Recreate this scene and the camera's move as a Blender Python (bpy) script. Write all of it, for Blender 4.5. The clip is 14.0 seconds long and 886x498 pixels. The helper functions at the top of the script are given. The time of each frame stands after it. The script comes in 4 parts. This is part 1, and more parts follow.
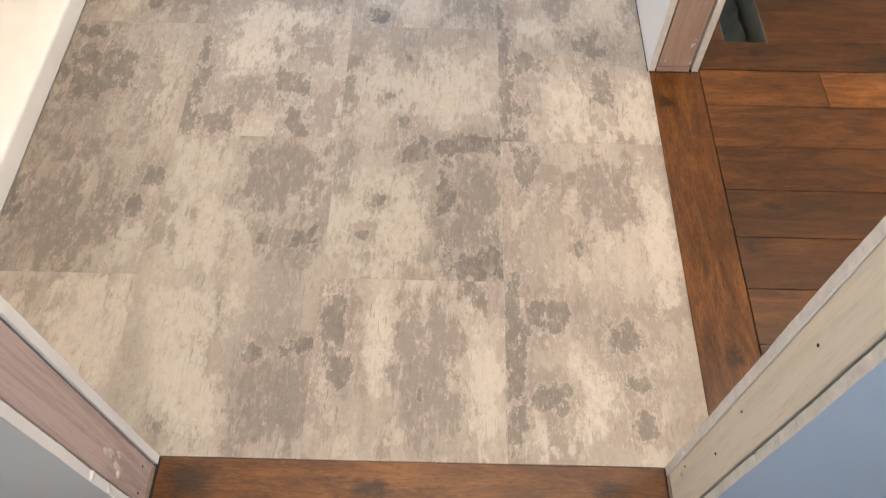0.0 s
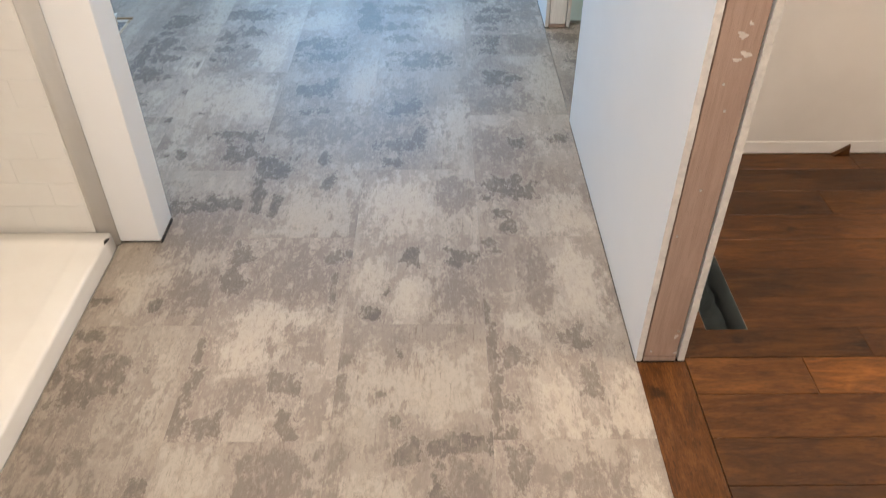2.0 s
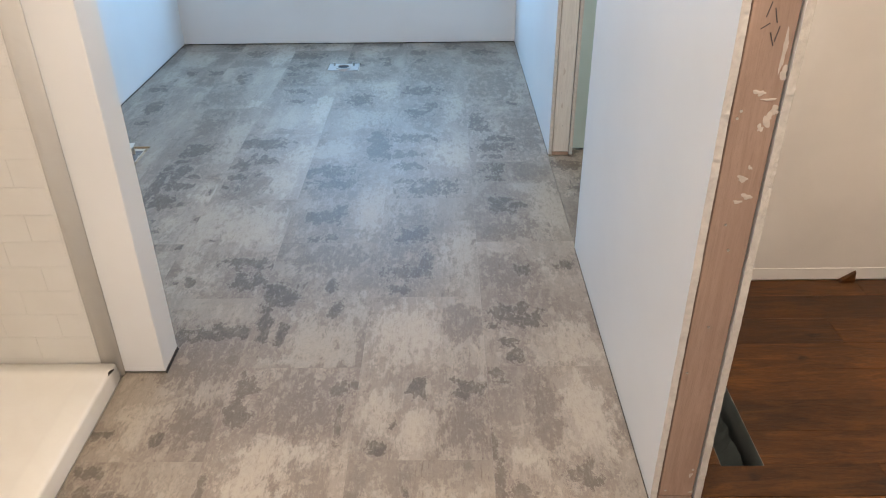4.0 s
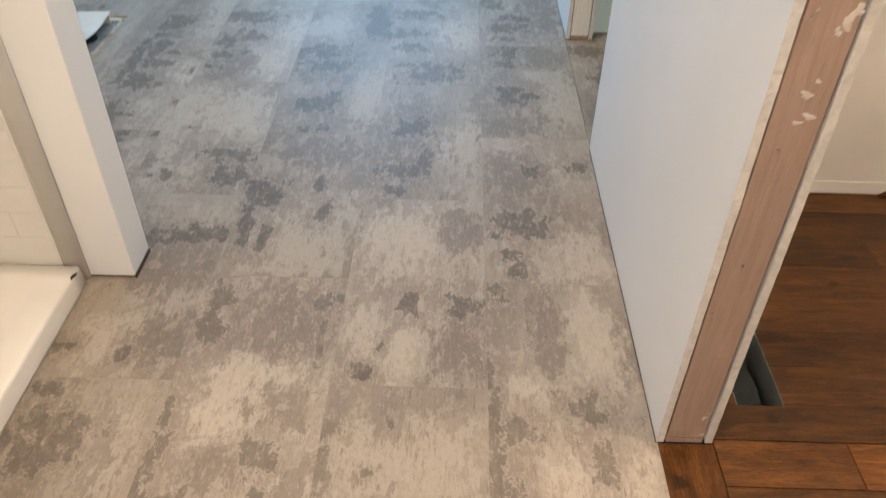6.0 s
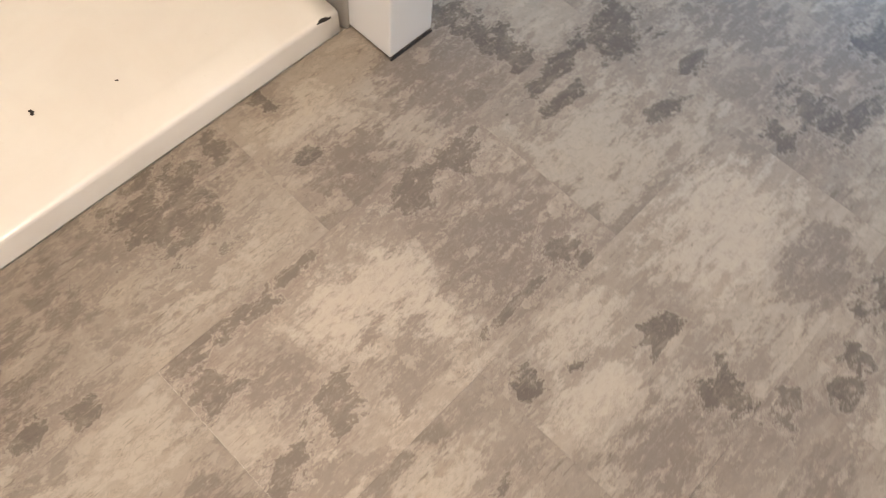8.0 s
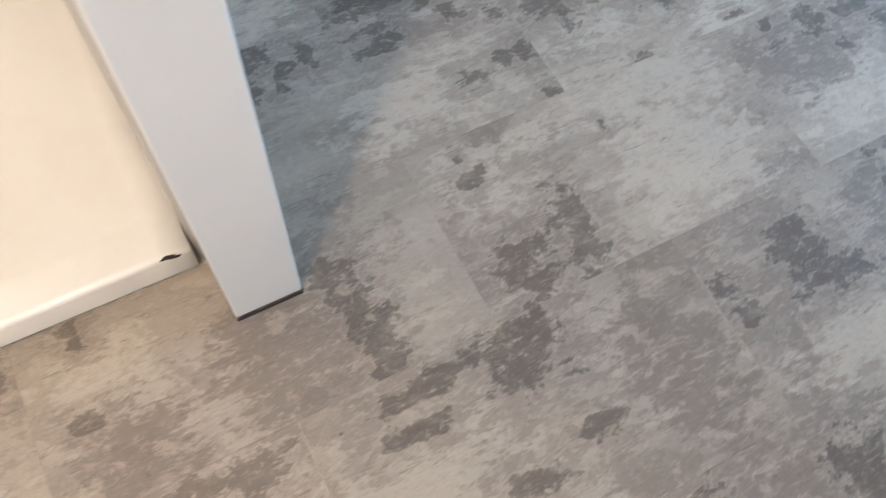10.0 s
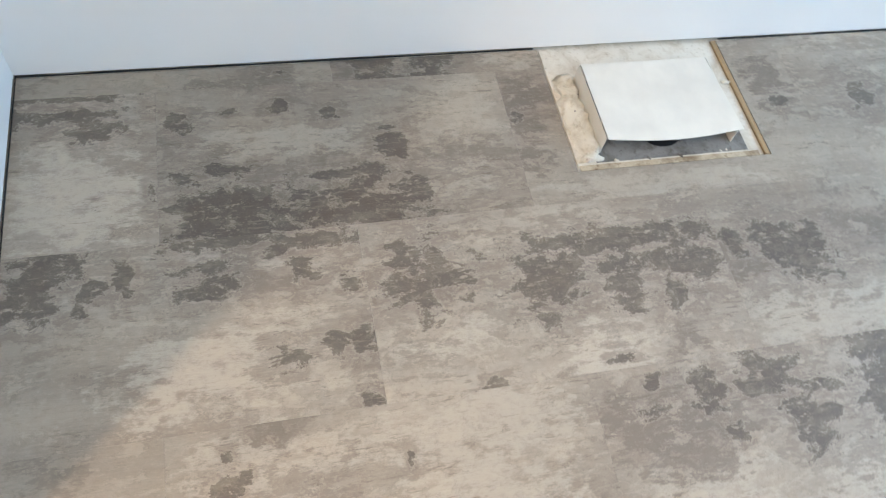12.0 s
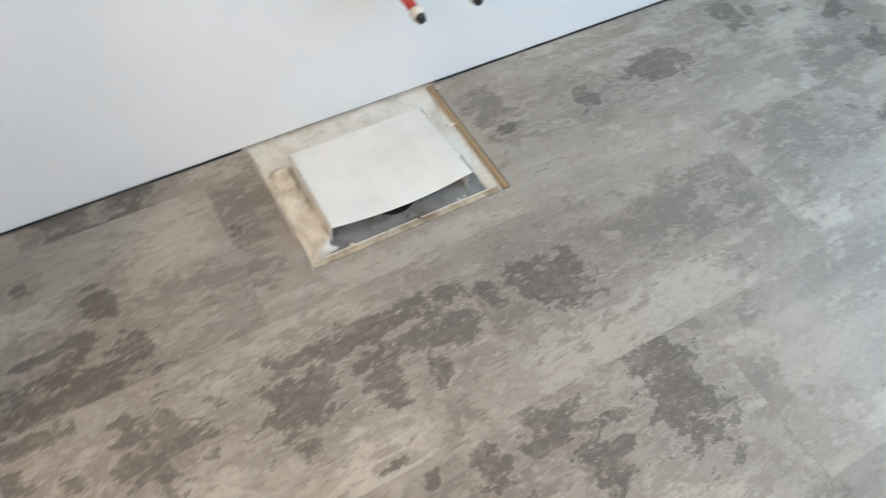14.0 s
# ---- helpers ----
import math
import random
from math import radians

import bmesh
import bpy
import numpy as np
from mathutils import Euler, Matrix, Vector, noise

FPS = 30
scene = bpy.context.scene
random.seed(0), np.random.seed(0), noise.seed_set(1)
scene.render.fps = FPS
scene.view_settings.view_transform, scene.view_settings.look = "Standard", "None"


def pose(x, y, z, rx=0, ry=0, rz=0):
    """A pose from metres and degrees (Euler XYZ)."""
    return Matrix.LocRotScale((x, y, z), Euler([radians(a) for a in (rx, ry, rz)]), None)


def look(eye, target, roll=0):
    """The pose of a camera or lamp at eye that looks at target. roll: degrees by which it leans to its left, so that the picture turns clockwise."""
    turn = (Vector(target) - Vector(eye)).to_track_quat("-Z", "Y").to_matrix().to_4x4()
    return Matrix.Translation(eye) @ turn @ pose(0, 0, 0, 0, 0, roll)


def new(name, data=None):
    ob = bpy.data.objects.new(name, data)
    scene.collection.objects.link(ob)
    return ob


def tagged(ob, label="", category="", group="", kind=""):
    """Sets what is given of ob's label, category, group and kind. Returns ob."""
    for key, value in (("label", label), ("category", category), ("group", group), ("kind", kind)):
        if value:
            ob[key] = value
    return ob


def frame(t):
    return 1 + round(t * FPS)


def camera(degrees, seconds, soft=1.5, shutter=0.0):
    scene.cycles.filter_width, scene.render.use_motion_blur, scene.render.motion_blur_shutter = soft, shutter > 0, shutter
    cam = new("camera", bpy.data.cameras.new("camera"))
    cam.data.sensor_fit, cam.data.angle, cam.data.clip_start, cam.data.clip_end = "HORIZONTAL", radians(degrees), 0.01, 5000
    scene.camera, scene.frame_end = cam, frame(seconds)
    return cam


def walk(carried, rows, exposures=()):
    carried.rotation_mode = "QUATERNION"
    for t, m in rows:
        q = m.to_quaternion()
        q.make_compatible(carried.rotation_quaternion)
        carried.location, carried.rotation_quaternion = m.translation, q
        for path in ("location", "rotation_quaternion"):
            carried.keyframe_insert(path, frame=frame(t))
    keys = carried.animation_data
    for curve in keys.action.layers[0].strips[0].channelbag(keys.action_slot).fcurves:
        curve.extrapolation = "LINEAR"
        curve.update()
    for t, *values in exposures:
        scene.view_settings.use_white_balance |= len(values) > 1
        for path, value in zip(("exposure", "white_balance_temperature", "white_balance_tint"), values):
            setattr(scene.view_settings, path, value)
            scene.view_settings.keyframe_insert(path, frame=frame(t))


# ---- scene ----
cam = camera(60.3, 14.0, soft=1.1, shutter=0.3)
EXPOSURES = [(0, 0.28, 6080, 8), (0.5, 0.17, 6130, 8.5), (1.5, 0.10, 6300, 10), (2, 0.08, 6320, 10), (3, -0.13, 6350, 11), (5.5, -0.12, 6800, 11), (6.5, 0.05, 6950, 12), (9.5, 0.10, 6150, 11), (10.5, 0.44, 6250, 11), (11.5, 0.62, 6950, 12.5), (12.5, 0.50, 7750, 14.5), (13.5, 0.49, 7850, 14.5), (14, 0.38, 7850, 15.5)]
PATH = [
    (0, (-0.099, -0.636, 1.103), (-0.105, 0.434, -0.587), 1.0),
    (0.5, (-0.101, -0.633, 1.121), (-0.1, 0.547, -0.494), 1.3),
    (1, (-0.107, -0.618, 1.134), (-0.088, 0.666, -0.4), 1.7),
    (1.5, (-0.099, -0.596, 1.135), (-0.085, 0.851, -0.246), 0.7),
    (2, (-0.096, -0.569, 1.159), (-0.088, 0.987, -0.097), -0.2),
    (2.5, (-0.105, -0.552, 1.19), (-0.091, 1.094, 0.053), -0.4),
    (3, (-0.103, -0.546, 1.204), (-0.101, 1.161, 0.161), -1.0),
    (3.2, (-0.106, -0.547, 1.201), (-0.106, 1.178, 0.189), -1.0),
    (5.5, (-0.068, -0.494, 1.187), (-0.093, 1.179, 0.091), 0.4),
    (6, (-0.076, -0.348, 1.143), (-0.099, 1.189, -0.136), 0.9),
    (6.5, (-0.124, -0.132, 1.068), (-0.138, 1.192, -0.431), 3.3),
    (7, (-0.144, -0.026, 1.025), (-0.275, 1.131, -0.601), 8.2),
    (7.2, (-0.129, 0.044, 1.003), (-0.407, 1.104, -0.67), 7.5),
    (9.3, (-0.32, 0.644, 1.007), (-0.923, 1.175, -0.825), 10.2),
    (9.5, (-0.336, 0.702, 1.002), (-0.944, 1.244, -0.824), 11.1),
    (10, (-0.346, 0.919, 1.013), (-1.059, 1.427, -0.785), 8.4),
    (10.5, (-0.39, 1.069, 0.979), (-1.148, 1.6, -0.794), 10.9),
    (11, (-0.493, 1.209, 1.018), (-1.281, 1.772, -0.731), 14.7),
    (11.5, (-0.567, 1.309, 1.036), (-1.423, 1.846, -0.69), 16.2),
    (12, (-0.579, 1.394, 1.058), (-1.515, 1.817, -0.658), 14.9),
    (12.5, (-0.58, 1.473, 1.056), (-1.553, 1.704, -0.675), 9.7),
    (13, (-0.585, 1.522, 1.053), (-1.577, 1.733, -0.67), 6.8),
    (13.5, (-0.604, 1.584, 1.07), (-1.567, 2.001, -0.632), 8.5),
    (14, (-0.623, 1.711, 1.06), (-1.548, 2.372, -0.585), 6.8),
]
walk(cam, [(t, look(eye, target, roll)) for t, eye, target, roll in PATH], EXPOSURES)

# ---- world and lights ----
world = bpy.data.worlds.new("world")
scene.world = world
world.use_nodes = True
wn = world.node_tree
sky = wn.nodes.new("ShaderNodeTexSky")
sky.sky_type, sky.sun_disc, sky.sun_elevation, sky.sun_rotation = "NISHITA", False, radians(35), radians(160)
wn.links.new(sky.outputs[0], wn.nodes["Background"].inputs[0])
wn.nodes["Background"].inputs[1].default_value = 0.15


def area(name, place, target, size, watts, colour, shape="DISK", size_y=None):
    data = bpy.data.lights.new(name, "AREA")
    data.shape, data.size, data.energy, data.color = shape, size, watts, colour
    if size_y:
        data.size_y = size_y
    ob = new(name, data)
    ob.matrix_world = look(place, target)
    return ob


# the last three fixtures are unseen, added above the fill lamps
DOWNLIGHTS = [(-1.22, 0.42), (0.02, 0.20), (-0.58, 1.22), (-0.58, 2.00), (1.4, 0.3), (-0.1, -1.5), (1.3, 1.81)]
WARM = (1.0, 0.80, 0.60)
COOL = (0.30, 0.61, 1.0)
area("shower_downlight_lamp", (-1.22, 0.42, 2.40), (-1.22, 0.42, 0), 0.08, 5.2, WARM)
area("entry_downlight_lamp", (0.02, 0.20, 2.40), (0.02, 0.20, 0), 0.12, 21, WARM)
area("bath_downlight_lamp", (-0.58, 1.22, 2.40), (-0.58, 1.22, 0), 0.06, 4.0, WARM)
area("vanity_downlight_lamp", (-0.58, 2.00, 2.40), (-0.58, 2.00, 0), 0.06, 2.2, WARM)
# unseen fill lamps, added to brighten the room, hall and closet
area("room_fill_lamp", (1.4, 0.3, 2.38), (1.4, 0.3, 0), 0.35, 26, (1.0, 0.79, 0.60))
area("hall_fill_lamp", (-0.1, -1.5, 2.38), (-0.1, -1.5, 0), 0.35, 34, (1.0, 0.90, 0.82))
area("closet_fill_lamp", (1.3, 1.81, 2.38), (1.3, 1.81, 0), 0.3, 9, (0.92, 0.97, 1.0))
area("window_daylight", (-0.575, 3.83, 1.12), (-0.575, 0, 0.75), 1.15, 33, COOL, "RECTANGLE", 1.15)

# ---- materials ----


def material(name):
    m = bpy.data.materials.new(name)
    m.use_nodes = True
    nt = m.node_tree
    return m, nt, nt.nodes["Principled BSDF"]


def node(nt, kind, **inputs):
    n = nt.nodes.new(kind)
    for k, v in inputs.items():
        sock = n.inputs[k.replace("_", " ")]
        if hasattr(v, "is_output"):
            nt.links.new(v, sock)
        else:
            sock.default_value = v
    return n


def math_node(nt, op, a, b=None, c=None):
    n = nt.nodes.new("ShaderNodeMath")
    n.operation = op
    for i, v in enumerate((a, b, c)):
        if v is None:
            continue
        if hasattr(v, "is_output"):
            nt.links.new(v, n.inputs[i])
        else:
            n.inputs[i].default_value = v
    return n.outputs[0]


def vec_node(nt, op, a, b):
    n = nt.nodes.new("ShaderNodeVectorMath")
    n.operation = op
    for i, v in enumerate((a, b)):
        if hasattr(v, "is_output"):
            nt.links.new(v, n.inputs[i])
        else:
            n.inputs[i].default_value = v
    return n.outputs[0]


def ramp(nt, fac, stops):
    n = nt.nodes.new("ShaderNodeValToRGB")
    el = n.color_ramp.elements
    while len(el) < len(stops):
        el.new(0.5)
    for e, (p, c) in zip(el, stops):
        e.position = p
        e.color = (*c, 1) if isinstance(c, tuple) else (c, c, c, 1)
    nt.links.new(fac, n.inputs[0])
    return n.outputs[0]


def mix(nt, fac, a, b, mode="MIX"):
    n = nt.nodes.new("ShaderNodeMix")
    n.data_type, n.blend_type = "RGBA", mode
    for i, v in ((0, fac), (6, a), (7, b)):
        if hasattr(v, "is_output"):
            nt.links.new(v, n.inputs[i])
        else:
            n.inputs[i].default_value = (*v, 1) if isinstance(v, tuple) else v
    return n.outputs[2]


def tex(nt, vec, scale, detail=4.0, rough=0.55, distort=0.0):
    n = node(nt, "ShaderNodeTexNoise", Vector=vec, Scale=scale, Detail=detail, Roughness=rough, Distortion=distort)
    return n.outputs[0]


def bump(nt, bsdf, height, strength, distance):
    b = node(nt, "ShaderNodeBump", Height=height, Strength=strength, Distance=distance)
    nt.links.new(b.outputs[0], bsdf.inputs["Normal"])


def place_of(nt, stretch=(1, 1, 1), per_piece=0.0):
    g = nt.nodes.new("ShaderNodeNewGeometry")
    v = g.outputs["Position"]
    if per_piece:
        o = nt.nodes.new("ShaderNodeObjectInfo")
        r = math_node(nt, "MULTIPLY", o.outputs["Random"], per_piece)
        r2 = math_node(nt, "MULTIPLY", o.outputs["Random"], per_piece * 2.37)
        c = node(nt, "ShaderNodeCombineXYZ", X=r, Y=r2, Z=r)
        v = vec_node(nt, "ADD", v, c.outputs[0])
    return vec_node(nt, "MULTIPLY", v, stretch)


def piece_random(nt):
    return nt.nodes.new("ShaderNodeObjectInfo").outputs["Random"]


DARK_SLOTS, GREY_SLOTS, PALE_SLOTS = 16, 4, 5


def print_distance(nt, name, place, ragged):
    """Distance from the middle of the tile's printed patch of that name, 1 at its edge; centre and half size are in the mesh's attribute."""
    at = nt.nodes.new("ShaderNodeAttribute")
    at.attribute_name = name
    c = node(nt, "ShaderNodeSeparateColor", Color=at.outputs["Color"])
    hx = math_node(nt, "MAXIMUM", c.outputs[2], 0.0001)
    hy = math_node(nt, "MAXIMUM", at.outputs["Alpha"], 0.0001)
    amount = node(nt, "ShaderNodeCombineXYZ", X=math_node(nt, "MULTIPLY_ADD", hx, 2.0, 0.018), Y=math_node(nt, "MULTIPLY_ADD", hy, 1.6, 0.026))
    rag = vec_node(nt, "MULTIPLY", ragged, amount.outputs[0])
    p = node(nt, "ShaderNodeSeparateXYZ", Vector=vec_node(nt, "ADD", place, rag))
    dx = math_node(nt, "DIVIDE", math_node(nt, "ABSOLUTE", math_node(nt, "SUBTRACT", p.outputs[0], c.outputs[0])), hx)
    dy = math_node(nt, "DIVIDE", math_node(nt, "ABSOLUTE", math_node(nt, "SUBTRACT", p.outputs[1], c.outputs[1])), hy)
    return math_node(nt, "POWER", math_node(nt, "ADD", math_node(nt, "POWER", dx, 3.0), math_node(nt, "POWER", dy, 3.0)), 0.3333)


def vinyl_tile():
    """Weathered concrete print: pale limewash over grey-brown, torn patches and fine streaks along the tile."""
    m, nt, b = material("vinyl_concrete_print")
    flat = place_of(nt)
    p = place_of(nt, (1, 1, 1), 31.0)
    warp = node(nt, "ShaderNodeTexNoise", Vector=vec_node(nt, "MULTIPLY", p, (1, 0.7, 1)), Scale=22.0, Detail=7.0, Roughness=0.72)
    ragged = vec_node(nt, "SUBTRACT", warp.outputs["Color"], (0.5, 0.5, 0.5))
    w2 = vec_node(nt, "SCALE", ragged, (0, 0, 0))
    w2.node.inputs["Scale"].default_value = 0.05
    pw = vec_node(nt, "ADD", p, w2)
    clouds = tex(nt, vec_node(nt, "MULTIPLY", pw, (1, 0.55, 1)), 5.0, 3.0, 0.5)
    bands = tex(nt, vec_node(nt, "MULTIPLY", p, (1, 0.14, 1)), 17.0, 3.0, 0.6)
    patch = tex(nt, vec_node(nt, "MULTIPLY", pw, (1, 0.62, 1)), 8.5, 4.0, 0.6)
    mid = tex(nt, vec_node(nt, "MULTIPLY", pw, (1.0, 0.42, 1)), 34.0, 5.0, 0.68)
    streak = tex(nt, vec_node(nt, "MULTIPLY", p, (1, 0.11, 1)), 210.0, 4.0, 0.62)
    chip = tex(nt, vec_node(nt, "MULTIPLY", pw, (1, 0.24, 1)), 150.0, 5.0, 0.72)
    fine = tex(nt, p, 420.0, 3.0, 0.6)
    base = ramp(nt, clouds, [(0.34, (0.240, 0.202, 0.167)), (0.47, (0.292, 0.247, 0.203)), (0.62, (0.345, 0.298, 0.246))])
    base = mix(nt, ramp(nt, bands, [(0.36, 0.34), (0.52, 0.0)]), base, (0.205, 0.170, 0.140))
    base = mix(nt, ramp(nt, bands, [(0.52, 0.0), (0.68, 0.35)]), base, (0.415, 0.353, 0.281))
    torn = ramp(nt, patch, [(0.575, 0.0), (0.60, 0.7), (0.72, 1.0)])
    col = mix(nt, math_node(nt, "MULTIPLY", torn, 0.62), base, (0.160, 0.132, 0.108))
    tear = tex(nt, vec_node(nt, "MULTIPLY", pw, (1, 0.50, 1)), 38.0, 8.0, 0.74)
    tear2 = tex(nt, vec_node(nt, "ADD", vec_node(nt, "MULTIPLY", p, (1.0, 0.38, 1.0)), (3.7, 1.3, 0.0)), 46.0, 8.0, 0.74)

    def spread(word, slots):
        near = None
        for k in range(slots):
            q = print_distance(nt, "%s_%d" % (word, k), flat, ragged)
            near = q if near is None else math_node(nt, "MINIMUM", near, q)
        return near

    def broken(near, noise_value, reach, width, slope, top, edge=1.08):
        field = math_node(nt, "MAXIMUM", math_node(nt, "MULTIPLY", math_node(nt, "SUBTRACT", edge, near), slope), -0.9)
        field = math_node(nt, "MINIMUM", field, top)
        value = math_node(nt, "MULTIPLY_ADD", math_node(nt, "SUBTRACT", noise_value, 0.5), reach, field)
        r = nt.nodes.new("ShaderNodeMapRange")
        r.interpolation_type = "SMOOTHSTEP"
        nt.links.new(value, r.inputs[0])
        r.inputs[1].default_value, r.inputs[2].default_value = -0.02, width
        return r.outputs[0]

    near_dark = spread("dark", DARK_SLOTS)
    pales = broken(spread("pale", PALE_SLOTS), tear2, 2.9, 0.35, 0.75, 0.44)
    col = mix(nt, math_node(nt, "MULTIPLY", pales, 0.82), col, (0.418, 0.366, 0.303))
    greys = broken(spread("grey", GREY_SLOTS), tear2, 2.9, 0.35, 0.75, 0.44)
    col = mix(nt, math_node(nt, "MULTIPLY", greys, 0.82), col, (0.182, 0.150, 0.124))
    halo = broken(near_dark, tear2, 3.4, 0.30, 0.32, 0.28, 2.35)
    col = mix(nt, math_node(nt, "MULTIPLY", halo, 0.66), col, (0.205, 0.169, 0.140))
    pale = ramp(nt, mid, [(0.57, 0.0), (0.60, 0.8), (0.72, 1.0)])
    col = mix(nt, math_node(nt, "MULTIPLY", pale, 0.50), col, (0.423, 0.361, 0.289))
    darks = broken(near_dark, tear, 3.1, 0.26, 0.62, 0.46, 1.27)
    soft = math_node(nt, "MULTIPLY_ADD", mid, -0.8, 1.24)
    # print strength, lower by the entry: the wash of glare put into colour
    ink = nt.nodes.new("ShaderNodeAttribute")
    ink.attribute_name = "ink"
    soft = math_node(nt, "MULTIPLY", soft, ink.outputs["Fac"])
    col = mix(nt, math_node(nt, "MULTIPLY", darks, soft), col, (0.110, 0.090, 0.074))
    crust = math_node(nt, "MULTIPLY", math_node(nt, "MULTIPLY", darks, math_node(nt, "SUBTRACT", 1.0, darks)), 1.9)
    col = mix(nt, crust, col, (0.440, 0.385, 0.318))
    # dark line along pale flecks paints the small shadows of their relief
    rim = ramp(nt, mid, [(0.535, 0.0), (0.550, 1.0), (0.562, 0.0)])
    col = mix(nt, math_node(nt, "MULTIPLY", rim, 0.34), col, (0.150, 0.122, 0.100))
    flake = ramp(nt, tex(nt, vec_node(nt, "MULTIPLY", p, (1.0, 0.45, 1)), 85.0, 4.0, 0.7), [(0.61, 0.0), (0.65, 1.0)])
    col = mix(nt, math_node(nt, "MULTIPLY", flake, math_node(nt, "MULTIPLY_ADD", halo, 0.24, 0.24)), col, (0.449, 0.385, 0.310))
    gate = ramp(nt, tex(nt, vec_node(nt, "MULTIPLY", p, (1, 0.45, 1)), 19.0, 3.0, 0.6), [(0.42, 0.10), (0.60, 1.0)])
    dark = ramp(nt, streak, [(0.60, 0.0), (0.67, 1.0)])
    col = mix(nt, math_node(nt, "MULTIPLY", math_node(nt, "MULTIPLY", dark, gate), 0.58), col, (0.140, 0.112, 0.088))
    bits = ramp(nt, chip, [(0.60, 0.0), (0.66, 1.0)])
    col = mix(nt, math_node(nt, "MULTIPLY", math_node(nt, "MULTIPLY", bits, gate), 0.60), col, (0.115, 0.092, 0.074))
    grit = tex(nt, vec_node(nt, "MULTIPLY", pw, (1, 0.6, 1)), 120.0, 6.0, 0.75)
    col = mix(nt, ramp(nt, grit, [(0.30, 0.42), (0.48, 0.0)]), col, (0.190, 0.157, 0.129))
    col = mix(nt, ramp(nt, grit, [(0.53, 0.0), (0.70, 0.42)]), col, (0.440, 0.385, 0.318))
    light = ramp(nt, streak, [(0.33, 1.0), (0.41, 0.0)])
    col = mix(nt, math_node(nt, "MULTIPLY", light, 0.20), col, (0.445, 0.382, 0.307))
    tone = math_node(nt, "MULTIPLY_ADD", piece_random(nt), 0.24, 0.88)
    hs = node(nt, "ShaderNodeHueSaturation", Value=tone, Color=col)
    nt.links.new(hs.outputs[0], b.inputs["Base Color"])
    rg = math_node(nt, "MULTIPLY_ADD", mid, 0.18, 0.33)
    nt.links.new(rg, b.inputs["Roughness"])
    b.inputs["Specular IOR Level"].default_value = 0.22
    h = math_node(nt, "MULTIPLY_ADD", fine, 0.3, math_node(nt, "MULTIPLY_ADD", chip, -0.5, streak))
    bump(nt, b, h, 0.75, 0.0012)
    return m


def oak(name, along_y=False, lift=0.0):
    """Hand-scraped oak, stained chestnut brown, satin varnish."""
    m, nt, b = material(name)
    st = (12, 2.0, 12) if along_y else (2.0, 12, 12)
    st2 = (56, 9.0, 56) if along_y else (9.0, 56, 56)
    big = place_of(nt, (2.2, 1, 1) if along_y else (1, 2.2, 1), 17.0)
    v = place_of(nt, st, 17.0)
    v2 = place_of(nt, st2, 17.0)
    cl = tex(nt, big, 5.0, 3.0, 0.55, 0.6)
    gr = tex(nt, v, 3.2, 5.0, 0.62, 1.4)
    pores = tex(nt, v2, 8.0, 4.0, 0.7)
    figure = tex(nt, v, 16.0, 4.0, 0.7, 1.6)
    swirl = node(nt, "ShaderNodeTexNoise", Vector=place_of(nt, (1, 1, 1), 17.0), Scale=45.0, Detail=5.0, Roughness=0.7)
    ragged = vec_node(nt, "SUBTRACT", swirl.outputs["Color"], (0.5, 0.5, 0.5))
    near = None
    for k in range(KNOT_SLOTS):
        q = print_distance(nt, "knot_%d" % k, place_of(nt), ragged)
        near = q if near is None else math_node(nt, "MINIMUM", near, q)
    stray = node(nt, "ShaderNodeTexVoronoi", Vector=vec_node(nt, "MULTIPLY", vec_node(nt, "ADD", big, vec_node(nt, "MULTIPLY", ragged, (0.05, 0.05, 0.0))), (1, 1, 0)), Scale=3.0)
    some = node(nt, "ShaderNodeSeparateColor", Color=stray.outputs["Color"])
    stray_knot = math_node(nt, "MULTIPLY", ramp(nt, stray.outputs["Distance"], [(0.01, 1.0), (0.085, 0.0)]), ramp(nt, some.outputs[0], [(0.55, 0.0), (0.60, 1.0)]))
    col = ramp(nt, gr, [(0.28, (0.040, 0.0140, 0.0030)), (0.50, (0.096, 0.0350, 0.0074)), (0.72, (0.190, 0.076, 0.0180))])
    col = mix(nt, math_node(nt, "MULTIPLY", ramp(nt, cl, [(0.40, 1.0), (0.58, 0.0)]), 0.40), col, (0.050, 0.0170, 0.0032))
    col = mix(nt, math_node(nt, "MULTIPLY", ramp(nt, figure, [(0.50, 0.0), (0.62, 1.0)]), 0.34), col, (0.042, 0.0145, 0.0038))
    col = mix(nt, math_node(nt, "MULTIPLY", ramp(nt, cl, [(0.52, 0.0), (0.68, 1.0)]), 0.38), col, (0.170, 0.068, 0.0130))
    col = mix(nt, math_node(nt, "MULTIPLY", ramp(nt, figure, [(0.36, 1.0), (0.45, 0.0)]), 0.35), col, (0.175, 0.076, 0.024))
    col = mix(nt, math_node(nt, "MULTIPLY", ramp(nt, pores, [(0.53, 0.0), (0.63, 1.0)]), 0.62), col, (0.026, 0.010, 0.004))
    col = mix(nt, math_node(nt, "MULTIPLY", stray_knot, 0.75), col, (0.022, 0.0085, 0.0032))
    heart = math_node(nt, "MULTIPLY", ramp(nt, math_node(nt, "MULTIPLY", near, 0.25), [(0.15, 1.0), (0.42, 0.0)]), math_node(nt, "MULTIPLY_ADD", figure, 0.9, 0.40))
    col = mix(nt, heart, col, (0.018, 0.0072, 0.0030))
    tone = math_node(nt, "MULTIPLY_ADD", piece_random(nt), 0.56, 0.57 + lift)
    hs = node(nt, "ShaderNodeHueSaturation", Value=tone, Color=col)
